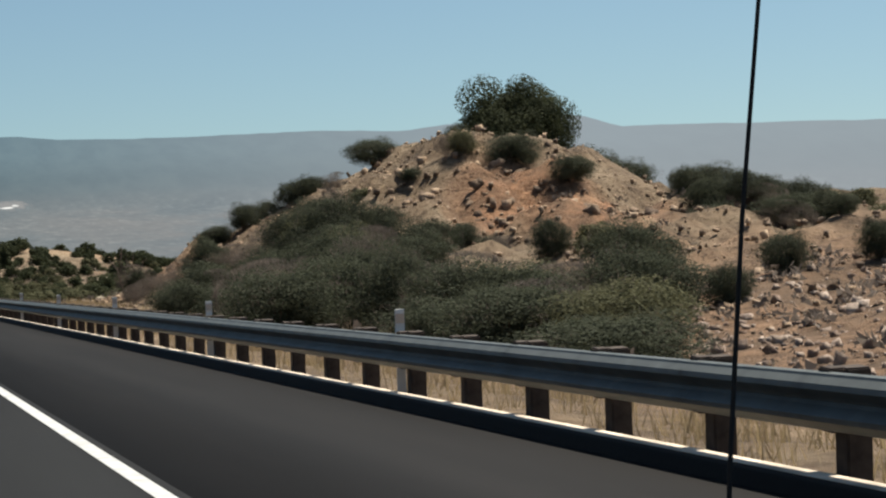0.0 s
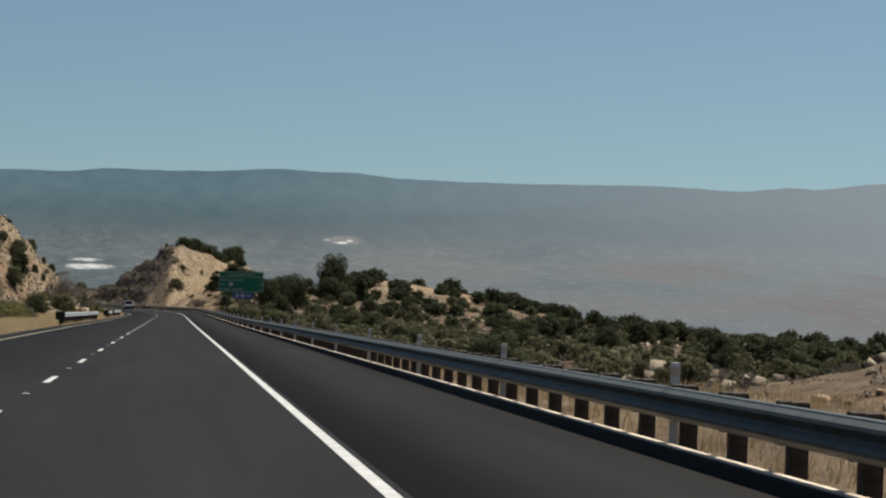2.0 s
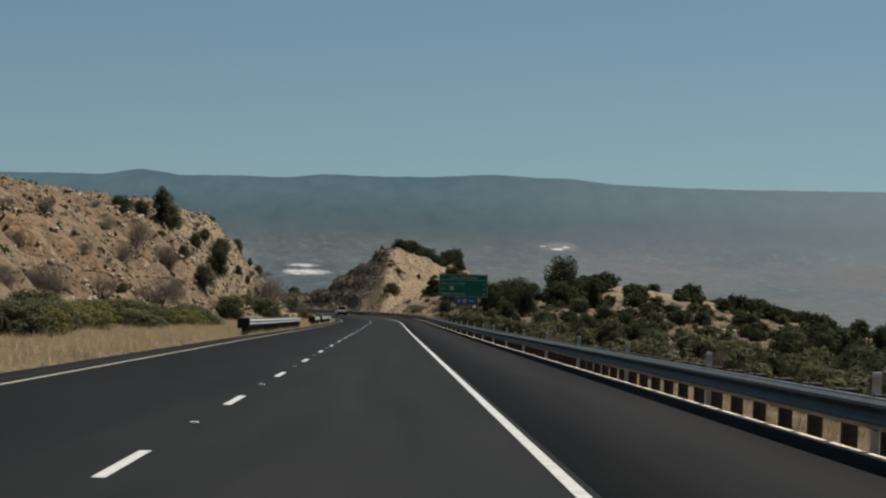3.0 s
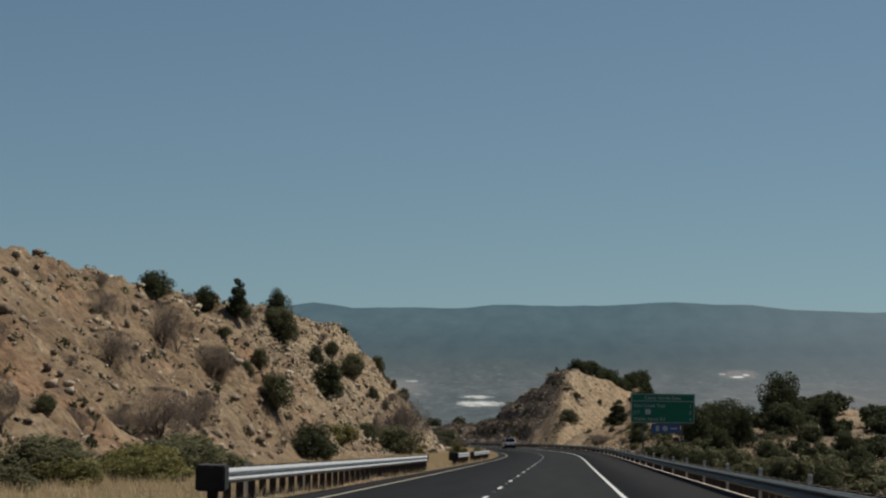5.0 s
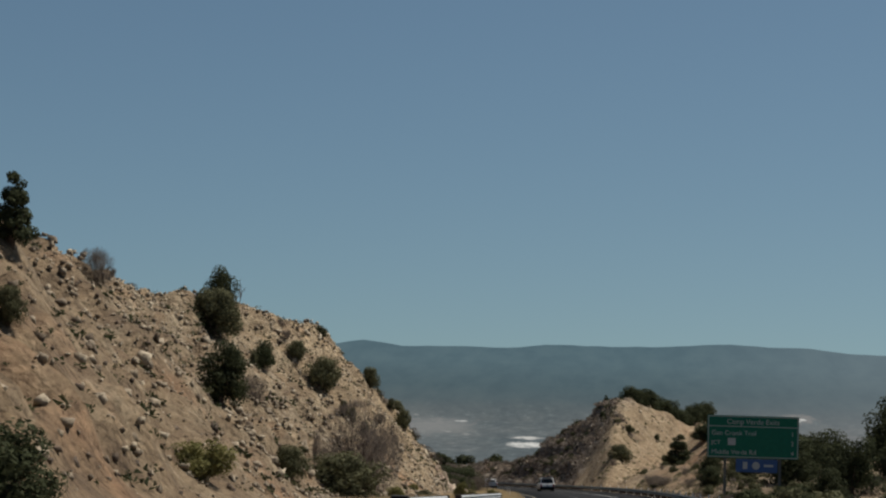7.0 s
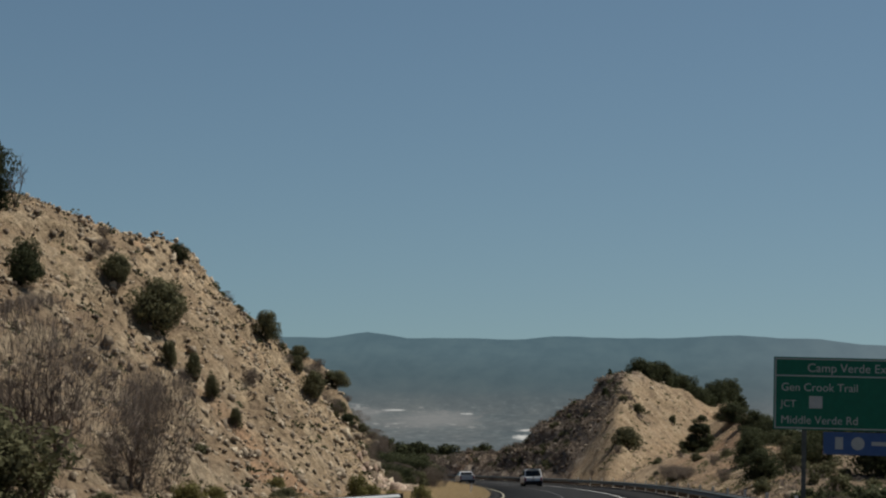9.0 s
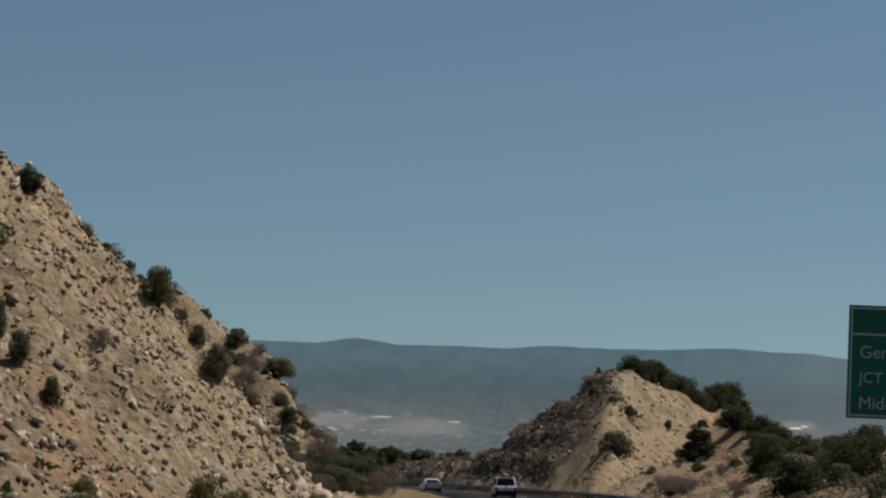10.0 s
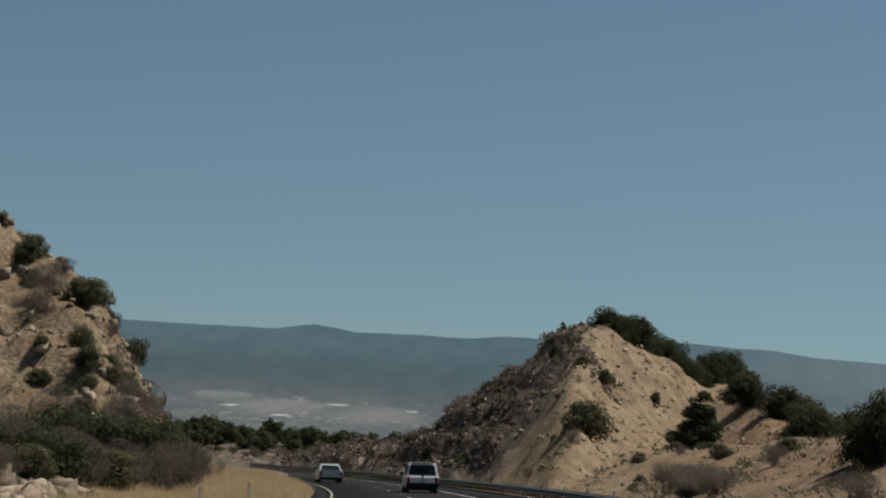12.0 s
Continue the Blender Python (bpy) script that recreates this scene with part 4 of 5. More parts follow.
MOUND_PLANTS = [
    ("thick", 17.2, 91.1, 1.2, 1.6),
    ("thick", 20.5, 93.0, 0.8, 1.3),
    ("thick", 15.8, 92.0, 0.9, 1.3),
    ("thickgreen", 24.2, 80.4, 1.0, 1.3),
    ("thick", 26.0, 79.1, 1.3, 2.5),
    ("thick", 26.6, 74.3, 1.0, 1.8),
    ("thick", 20.0, 58.1, 1.3, 1.2),
    ("thick", 17.9, 63.8, 1.3, 2.1),
    ("thick", 16.8, 71.1, 2.5, 3.1),
    ("thick", 15.6, 71.2, 1.9, 2.2),
    ("thick", 18.0, 70.3, 1.7, 2.0),
    ("thickdark", 28.1, 61.8, 1.1, 1.9),
    ("thick", 30.9, 61.9, 1.2, 2.2),
    ("thick", 18.3, 38.6, 0.9, 1.1),
    ("thick", 15.4, 35.0, 0.8, 0.9),
    ("thick", 20.4, 38.7, 0.9, 0.9),
    ("thick", 16.7, 43.2, 1.6, 2.1),
    ("thickdark", 27.0, 90.5, 1.3, 1.6),
    ("thickdark", 31.8, 90.0, 1.6, 2.8),
    ("thick", 18.5, 92.0, 1.1, 1.7),
    ("thickdark", 19.4, 91.5, 1.2, 1.5),
    ("thick", 20.3, 91.0, 1.2, 1.5),
    ("drytree", 21.4, 91.0, 1.1, 1.5),
    ("drytree", 15.3, 77.1, 0.9, 1.3),
    ("drytree", 17.9, 77.6, 1.2, 1.6),
    ("drytree", 17.1, 72.9, 1.2, 1.6),
    ("thick", 16.3, 92.0, 0.9, 1.5),
    ("thick", 22.6, 88.6, 1.2, 2.4),
    ("thick", 33.0, 85.0, 1.6, 3.0),
    ("thick", 36.5, 84.0, 1.6, 3.0),
    ("thick", 33.4, 91.0, 2.2, 3.4),
]
for row in MOUND_PLANTS:
    plant_row(*row)
CROWN_TREE = plant("juniper_tree", "large dense dark juniper tree on top of the mound", "tree", 5.1, 6.2, 60, 72000, 0.072, JUNIPER, 18, 7, low=0.30, flat=0.8)
grow(CROWN_TREE, 29.9, 92.0)
SLOPE_PLANTS = [
    ("dark", 21.6, 187.7, 1.7, 2.5),
    ("olive", 36.0, 276.6, 2.2, 3.3),
    ("dark", 14.8, 214.5, 1.7, 1.9),
    ("dark", 59.7, 480.4, 1.1, 5.5),
    ("olive", 12.6, 132.8, 0.8, 1.3),
    ("dark", 65.0, 311.4, 2.6, 3.9),
    ("olive", 20.5, 153.7, 1.3, 1.5),
    ("dark", 11.4, 116.1, 0.7, 0.7),
    ("olive", 12.2, 115.1, 0.5, 0.5),
    ("dark", 35.2, 190.7, 1.6, 1.9),
    ("olive", 10.6, 106.0, 0.5, 0.6),
    ("dark", 63.3, 329.0, 2.8, 4.2),
    ("dark", 55.4, 322.8, 2.7, 3.4),
]
for row in SLOPE_PLANTS:
    plant_row(*row)

BEND_PLANTS = [
    ("dark", 8.6, 404.0, 2.0, 2.6),
    ("dark", 10.3, 443.6, 2.5, 2.4),
    ("olive", 11.3, 417.9, 1.6, 2.3),
    ("olive", 10.7, 405.4, 1.0, 1.4),
    ("dry", 5.5, 454.6, 1.2, 3.2),
    ("dry", 7.4, 428.8, 1.0, 1.4),
    ("dry", -38.9, 495.5, 2.4, 3.4),
    ("dry", -31.6, 491.7, 1.3, 2.2),
    ("drytree", -23.6, 473.7, 3.0, 4.6),
    ("dark", -20.8, 468.0, 2.8, 4.0),
    ("dark", 17.5, 538.0, 3.2, 4.4),
]
for row in BEND_PLANTS:
    plant_row(*row)

# thicket along the foot of the mound
r = np.random.default_rng(5)
for k in range(52):
    y = 19 + 61 * (k + r.random()) / 52
    big = 0.62 if y < 30 else 0.85 if y < 42 else 1.05
    x = (9.0 if y > 40 else 9.8) + 0.3 * max(y - 66, 0) + 4.4 * r.random() + (2.5 if y > 50 else 0) * r.random()
    if x < 0.43 * y:
        plant_row(("thick", "drytree", "thickdark", "thickgreen", "thick", "drytree", "thick")[k % 7], x, y, r.uniform(1.1, 1.8) * big, r.uniform(1.9, 3.0))
for k in range(9):
    y = r.uniform(52, 72)
    plant_row(("thick", "thickdark", "thick", "drytree")[k % 4], r.uniform(11.5, 16.5), y, r.uniform(1.5, 2.4), r.uniform(2.0, 3.2))
for k in range(24):
    plant_row(("thick", "low", "dry")[k % 3], r.uniform(12, 44), r.uniform(45, 108), r.uniform(0.5, 1.0), r.uniform(0.8, 1.5))
for k in range(18):
    y = r.uniform(48, 84)
    plant_row(("thick", "drytree", "olive", "thickdark")[k % 4], y * r.uniform(0.42, 0.54), y, r.uniform(0.7, 1.5), r.uniform(1.4, 2.4))
grow(DRYS[2], 11.3, 85.8, 0.82)
plant_row("thickdark", 11.5, 85.4, 1.25, 1.1)
plant_row("drytree", 11.5, 85.6, 1.5, 1.7)
for k in range(5):
    plant_row("drytree", 11.2 + 0.7 * k, 83 + 1.2 * k, r.uniform(0.6, 0.9), r.uniform(1.0, 1.5))

# open slope with scattered junipers
far_spots = []
for k in range(460):
    y = 108 + 330 * r.random() ** 1.1
    x = road_x(y) + 7.5 + 130 * r.random() ** 1.5
    if y > 385 and x < 24:
        continue
    f = min(1.0, 0.45 + (x - road_x(y)) / 50)
    size = r.uniform(0.5, 0.95) * f
    if x > 34 or y > 300:
        far_spots.append((x, y, size * 1.15))
    else:
        grow((JUN[1], SHRUB[0], SHRUB[1], DRYS[1], JUN[0])[int(r.integers(0, 5))], x, y, size * 0.9)
for k in range(90):
    far_spots.append((r.uniform(30, 95), r.uniform(400, 520), r.uniform(0.75, 1.25)))
for k in range(150):
    far_spots.append((r.uniform(45, 330), r.uniform(520, 800), r.uniform(0.8, 1.3)))
far_spots += [(r.uniform(50, 300), r.uniform(430, 640), r.uniform(0.8, 1.3)) for k in range(260)]
brush = []
for k in range(1150):
    y = 106 + 300 * r.random()
    brush.append((road_x(y) + 8.5 + 95 * r.random() ** 1.2, y, r.uniform(0.22, 0.62)))
woods("slope_brush", "dark low brush covering the open slope", brush, 75, 0.45, 1.3, OLIVE)
woods("far_junipers", "dark green junipers crowding the far slope", far_spots, 71, 0.6, 1.2)
# trees round the sign
SIGN_TREES = [
    ("dark", 14.9, 396.0, 4.2, 4.6),
    ("broad", 19.0, 388.0, 4.6, 5.2),
    ("dark", 28.0, 430.0, 7.2, 6.6),
    ("dark", 25.8, 408.0, 4.0, 5.0),
    ("tall", 30.5, 398.0, 4.4, 3.0),
    ("olive", 27.4, 392.0, 2.2, 3.0),
    ("broad", 19.5, 420.0, 4.0, 5.5),
]
for row in SIGN_TREES:
    plant_row(*row)
for k in range(7):
    y = r.uniform(368, 440)
    x = road_x(y) + r.uniform(12, 34)
    grow((JUN[0], JUN[1], SHRUB[0], SHRUB[2])[k % 4], x, y, r.uniform(0.6, 1.0))
for k in range(14):
    y = r.uniform(340, 364)
    grow((SHRUB[0], SHRUB[2], DRYS[1])[k % 3], road_x(y) + r.uniform(6.5, 14), y, r.uniform(0.5, 0.8))

# left cut
for k in range(46):
    y = r.uniform(170, 432)
    x = road_x(y) - r.uniform(15, 46)
    grow((SHRUB[1], SHRUB[0], DRYS[1])[k % 3], x, y, r.uniform(0.3, 0.7))
for k in range(14):
    y = r.uniform(175, 250)
    grow((DRYS[0], DRYS[1])[k % 2], road_x(y) - r.uniform(15, 24), y, r.uniform(0.5, 0.8))
for k in range(58):
    y = r.uniform(134, 224)
    grow((SHRUB[2], SHRUB[0], SHRUB[1])[k % 3], road_x(y) - r.uniform(10.7, 13.4), y, r.uniform(0.5, 0.85), wide=1.5)
for k in range(8):
    y = r.uniform(300, 372)
    grow((SHRUB[1], SHRUB[2])[k % 2], road_x(y) - r.uniform(12.4, 14.5), y, r.uniform(0.4, 0.7))
# brush along the broken end of the cut
for k in range(46):
    f = (k + r.random()) / 46
    y = 432 - 12 * f + r.uniform(-3, 2)
    grow((SHRUB[0], DRYS[0], SHRUB[1], DRYS[1], SHRUB[0])[k % 5], road_x(y) - 13.8 - 15 * f + r.uniform(-1, 1), y, r.uniform(0.3, 0.58))
# gully and the cut past it
for k in range(26):
    y = r.uniform(432, 478)
    grow((SHRUB[0], DRYS[0], SHRUB[0], DRYS[1])[k % 4], road_x(y) - r.uniform(13.5, 26), y, r.uniform(0.6, 1.0))
for k in range(22):
    y = r.uniform(478, 560)
    grow((SHRUB[0], JUN[1], DRYS[1])[k % 3], road_x(y) - r.uniform(15, 36), y, r.uniform(0.4, 0.8))
for k in range(34):
    y = r.uniform(436, 476)
    grow((SHRUB[0], DRYS[0], JUN[1])[k % 3], road_x(y) - r.uniform(12.5, 17), y, r.uniform(0.6, 1.05))
for k in range(70):
    y = r.uniform(438, 500)
    grow((SHRUB[0], DRYS[0], SHRUB[1], DRYS[1], SHRUB[0], JUN[1])[k % 6], road_x(y) - r.uniform(13.2, 18 if y < 470 else 24), y, r.uniform(0.45, 0.85) * (0.7 if k % 6 == 5 else 1.0))
# past the bend
far_spots = []
for k in range(380):
    x, y = r.uniform(-240, 0), r.uniform(655, 850)
    if abs(x - road_x(min(y, 760))) > 13:
        far_spots.append((x, y, r.uniform(0.9, 1.5)))
far_spots += [(r.uniform(-135, -35), r.uniform(700, 800), r.uniform(0.9, 1.5)) for k in range(130)]
woods("ridge_junipers", "dark green junipers on the ridge past the bend", far_spots, 72, 0.4, 1.5)
# brush on the spur and the red bank before it
for k in range(40):
    y = r.uniform(440, 530)
    grow((SHRUB[0], JUN[1], SHRUB[2], DRYS[1])[k % 4], r.uniform(13, 34), y, r.uniform(0.5, 0.95))
for k in range(34):
    y = r.uniform(440, 540)
    grow((SHRUB[1], DRYS[1], SHRUB[0])[k % 3], road_x(y) + r.uniform(7.5, 24), y, r.uniform(0.3, 0.8))
for k in range(120):
    y = r.uniform(545, 690)
    grow((FAR_SHRUB[0], DRYS[1])[k % 2], road_x(y) + r.uniform(8.5, 18), y, r.uniform(0.4, 0.8))
for k in range(48):
    y = r.uniform(470, 600)
    grow(FAR_JUN[k % 2], r.uniform(16, 34), y, r.uniform(0.7, 1.2))

# ---------------------------------------------------------------- guide sign
def words(name, text, size, mat, parent, x, y, z, align="LEFT"):
    cu = bpy.data.curves.new(name, "FONT")
    cu.body, cu.size, cu.align_x, cu.extrude, cu.offset = text, size, align, 0.004, 0.0
    tmp = bpy.data.objects.new(name, cu)
    me = bpy.data.meshes.new_from_object(tmp)
    bpy.data.objects.remove(tmp)
    me.transform(Matrix.Translation((x, y, z)) @ Matrix.Rotation(math.pi / 2, 4, "X"))
    return part(name, me, mat, parent)


def disc(x, z, rx, rz):
    """A round plate on the face of a sign."""
    bm = bmesh.new()
    bmesh.ops.create_cone(bm, cap_ends=True, segments=20, radius1=1, radius2=1, depth=0.01)
    bm.transform(Matrix.Translation((x, -0.006, z)) @ Matrix.Diagonal((rx, 1, rz, 1)) @ Matrix.Rotation(math.pi / 2, 4, "X"))
    return bm


def guide_sign(x0, x1, y, low, high):
    w, h = x1 - x0, high - low
    ob = tagged(new("guide_sign"), "large green highway guide sign on two steel posts", "road sign")
    ob.location = (x0, y, low)
    part("panel", boxed(0, w, 0, 0.05, 0, h, 0.012), SIGN_GREEN, ob)
    t = 0.05
    for n, b in (("border", (0.05, w - 0.05, h - 0.05 - t, h - 0.05)), ("border", (0.05, w - 0.05, 0.05, 0.05 + t)), ("border", (0.05, 0.05 + t, 0.05 + t, h - 0.05 - t)),
                 ("border", (w - 0.05 - t, w - 0.05, 0.05 + t, h - 0.05 - t)), ("divider", (0.05 + t, w - 0.05 - t, h * 0.735, h * 0.735 + t))):
        part(n, boxed(b[0], b[1], -0.008, 0.0, b[2], b[3]), SIGN_WHITE, ob)
    words("heading", "Camp Verde Exits", 0.50, SIGN_WHITE, ob, w / 2, -0.004, h * 0.80, "CENTER")
    words("lettering", "Gen Crook Trail", 0.46, SIGN_WHITE, ob, 0.3, -0.004, h * 0.535)
    words("lettering", "JCT", 0.40, SIGN_WHITE, ob, 0.3, -0.004, h * 0.315)
    words("lettering", "Middle Verde Rd", 0.46, SIGN_WHITE, ob, 0.3, -0.004, h * 0.085)
    part("route_shield", boxed(1.45, 1.99, -0.012, 0.0, h * 0.285 + 0.04, h * 0.285 + 0.54, 0.005), SIGN_WHITE, ob, "white route shield")
    for z, s in ((0.535, "1"), (0.315, "2"), (0.085, "4")):
        words("distance", s, 0.44, SIGN_WHITE, ob, w - 0.55, -0.004, h * z)
    for px in (w * 0.2, w * 0.8):
        gz = flat_z(x0 + px, y + 0.2) - low - 0.4
        bm = bmesh.new()
        box(bm, px - 0.09, px + 0.09, 0.055, 0.07, gz, h - 0.1)
        box(bm, px - 0.012, px + 0.012, 0.07, 0.23, gz, h - 0.1)
        box(bm, px - 0.09, px + 0.09, 0.23, 0.245, gz, h - 0.1)
        part("post", bm, STEEL, ob, "rusty grey steel post")
    # services panel below
    sw, sx = 2.9, w * 0.32
    blue = part("services_panel", boxed(sx, sx + sw, 0.0, 0.04, -0.98, -0.06, 0.012), SIGN_BLUE, ob, "blue services panel")
    for k in range(3):
        bm = boxed(sx + 0.48, sx + 0.80, -0.006, 0.0, -0.76, -0.26, 0.003) if k == 0 else disc(sx + 1.4, -0.51, 0.27, 0.27) if k == 1 else boxed(sx + 1.95, sx + 2.6, -0.006, 0.0, -0.58, -0.42, 0.003)
        part("services_symbol", bm, SIGN_WHITE, blue, "pale symbol")
    return ob


SIGN_Y = 365.3
guide_sign(6.5, 12.9, SIGN_Y, float(road_z(SIGN_Y)) + 3.48, float(road_z(SIGN_Y)) + 6.46)


# ---------------------------------------------------------------- vehicles
def lathe_wheel(parent, x, y, r, w):
    bm = bmesh.new()
    bmesh.ops.create_cone(bm, cap_ends=True, segments=24, radius1=r, radius2=r, depth=w, matrix=Matrix.Translation((x, y, r)) @ Matrix.Rotation(math.pi / 2, 4, "Y"))
    bmesh.ops.bevel(bm, geom=[e for e in bm.edges if len(e.link_faces) == 2 and abs(e.calc_face_angle(0)) > 1], offset=0.04, segments=2, affect="EDGES")
    tyre = part("wheel", bm, BLACK, parent, "black rubber tyre")
    bm = bmesh.new()
    side = 1 if x > 0 else -1
    bmesh.ops.create_cone(bm, cap_ends=True, segments=20, radius1=r * 0.62, radius2=r * 0.5, depth=0.03, matrix=Matrix.Translation((x + side * (w / 2 + 0.005), y, r)) @ Matrix.Rotation(side * math.pi / 2, 4, "Y"))
    part("rim", bm, CHROME, tyre)


def car(name, label, length, width, height, belt, paint, cabin, clear=0.25, nose=1.1, wheel=0.36, boxy=True):
    """Rear at y=0, nose towards +y. cabin: (rear foot, rear top, front top, front foot) along y."""
    ob = tagged(new(name), label, "car")
    hw = width / 2
    bm = bmesh.new()
    prof = [(0.04, clear), (0.0, clear + 0.2), (0.0, belt - 0.12), (0.06, belt), (length - nose, belt), (length - 0.25, belt - 0.14), (length, belt - 0.4), (length, clear + 0.1), (length - 0.12, clear)]
    sides = []
    for x, k in ((-hw, 0.9), (-hw + 0.05, 1.0), (hw - 0.05, 1.0), (hw, 0.9)):
        mid = (clear + belt) / 2
        sides.append([bm.verts.new((x, y, mid + (z - mid) * k)) for y, z in prof])
    n = len(prof)
    for a, b in zip(sides, sides[1:]):
        for i in range(n):
            bm.faces.new((a[i], b[i], b[(i + 1) % n], a[(i + 1) % n]))
    bm.faces.new(sides[0])
    bm.faces.new(sides[-1][::-1])
    part("body", bm, paint, ob)
    r0, r1, f1, f0 = cabin
    tw = hw * (0.84 if boxy else 0.74)
    bm = bmesh.new()
    foot = [bm.verts.new(v) for v in ((-hw + 0.05, r0, belt - 0.02), (hw - 0.05, r0, belt - 0.02), (hw - 0.05, f0, belt - 0.02), (-hw + 0.05, f0, belt - 0.02))]
    top = [bm.verts.new(v) for v in ((-tw, r1, height), (tw, r1, height), (tw, f1, height), (-tw, f1, height))]
    for i in range(4):
        bm.faces.new((foot[i], foot[(i + 1) % 4], top[(i + 1) % 4], top[i]))
    bm.faces.new(top)
    bmesh.ops.bevel(bm, geom=list(bm.edges), offset=0.05, segments=2, affect="EDGES")
    part("cabin", bm, paint, ob)

    def pane(label_, pts, push):
        bm_ = bmesh.new()
        a = [bm_.verts.new(Vector(p) + Vector(push) * 0.012) for p in pts]
        b = [bm_.verts.new(Vector(p) - Vector(push) * 0.02) for p in pts]
        bm_.faces.new(a)
        bm_.faces.new(b[::-1])
        for i in range(len(pts)):
            bm_.faces.new((a[i], b[i], b[(i + 1) % len(pts)], a[(i + 1) % len(pts)]))
        bmesh.ops.recalc_face_normals(bm_, faces=bm_.faces)
        part(label_, bm_, GLASS, ob)

    def at(f, g, x):
        """Point on the rear slope: f from belt to roof; x from -1 to 1."""
        return ((hw - 0.05 + (tw - hw + 0.05) * f) * x, r0 + (r1 - r0) * f, belt - 0.02 + (height - belt + 0.02) * f)

    pane("rear_window", [at(0.06, 0, -0.90), at(0.06, 0, 0.90), at(0.80, 0, 0.86), at(0.80, 0, -0.86)], (0, -1, 0.2))
    for sgn in (-1, 1):
        def sd(f, y):
            return (sgn * (hw - 0.05 + (tw - hw + 0.05) * f), y, belt - 0.02 + (height - belt + 0.02) * f)
        a0, a1, b1, b0 = r0 + 0.25, r1 + 0.28, f1 - 0.12, f0 - 0.35
        m0 = (a0 + b0) / 2
        pane("side_window", [sd(0.16, a0 + 0.1), sd(0.16, m0 - 0.06), sd(0.84, m0 - 0.06), sd(0.84, a1)], (sgn, 0, 0.2))
        pane("side_window", [sd(0.16, m0 + 0.06), sd(0.16, b0), sd(0.84, b1), sd(0.84, m0 + 0.06)], (sgn, 0, 0.2))
        x0, x1 = sorted((sgn * (hw - 0.04), sgn * (hw - 0.22)))
        part("tail_light", boxed(x0, x1, -0.03, 0.06, belt - 0.42, belt - 0.08, 0.02), RED_LAMP, ob, "red tail light")
        x0, x1 = sorted((sgn * (hw - 0.02), sgn * (hw + 0.2)))
        part("wing_mirror", boxed(x0, x1, f0 - 0.25, f0 - 0.1, belt, belt + 0.2, 0.03), BLACK, ob, "black wing mirror")
        for y in (length * 0.2, length * 0.8):
            lathe_wheel(ob, sgn * (hw - 0.11), y, wheel, 0.23)
    part("windscreen", boxed(-hw * 0.75, hw * 0.75, f0 - 0.3, f0 - 0.28, belt + 0.02, belt + 0.04), GLASS, ob)
    part("bumper", boxed(-hw + 0.02, hw - 0.02, -0.13, 0.1, clear - 0.02, clear + (0.26 if boxy else 0.2), 0.04), BLACK, ob, "dark plastic bumper")
    part("plate", boxed(-0.16, 0.16, -0.02, 0.01, belt - 0.42, belt - 0.26, 0.004), SIGN_WHITE, ob, "pale blank plate")
    if boxy:
        part("wiper", boxed(-0.05, 0.05, -0.035, 0.0, belt - 0.16, belt + 0.12, 0.01), BLACK, ob, "black rear wiper mount")
        part("roof_spoiler", boxed(-tw * 0.8, tw * 0.8, r1 - 0.16, r1 + 0.1, height - 0.05, height + 0.015, 0.015), paint, ob)
        part("underbody", boxed(-hw + 0.12, hw - 0.12, 0.1, length - 0.2, 0.16, clear + 0.02, 0.02), BLACK, ob, "dark underbody")
    else:
        part("boot_lid", boxed(-hw + 0.12, hw - 0.12, -0.012, 0.55, belt - 0.32, belt + 0.012, 0.01), CAR_SILVER, ob, "silver boot lid")
    if boxy:
        for sgn in (-1, 1):
            part("roof_rail", boxed(sgn * tw * 0.85 - 0.02, sgn * tw * 0.85 + 0.02, r1 + 0.2, f1 - 0.2, height + 0.005, height + 0.06, 0.01), BLACK, ob, "black roof rail")
    return ob


def park(ob, s, off):
    p, th = road_point(s, off, 0.0)
    ob.matrix_basis = Matrix.Translation(p) @ Matrix.Rotation(th, 4, "Z") @ Matrix.Rotation(-math.atan(GRADE), 4, "X") @ Matrix.Rotation(-math.atan(float(bank(s))), 4, "Y")


suv = car("suv", "white boxy sport utility vehicle with dark windows", 4.6, 1.9, 1.78, 1.02, CAR_WHITE, (0.05, 0.35, 2.9, 3.6), 0.34, 1.2, 0.38)
park(suv, 493.0, -0.45)
sedan = car("sedan", "silver saloon car with dark windows", 4.7, 1.8, 1.42, 0.94, CAR_SILVER, (0.55, 1.25, 2.7, 3.6), 0.22, 1.2, 0.33, False)
park(sedan, 530.0, -3.9)

# thin antenna of the camera's own car, stood on the shoulder as a pole
bm = bmesh.new()
p, _ = road_point(6.0, 2.5)
tube(bm, [(-0.10, 0, 0.0), (-0.075, 0, 0.6), (-0.01, 0, 1.4), (0.09, 0, 2.3), (0.13, 0, 2.6)], [0.010, 0.009, 0.008, 0.007, 0.006], 8)
box(bm, -0.14, -0.06, -0.04, 0.04, -0.005, 0.04, 0.01)
antenna = tagged(part("car_antenna", bm, BLACK), "thin black car antenna stood on dark asphalt shoulder", "pole")
antenna.location = p

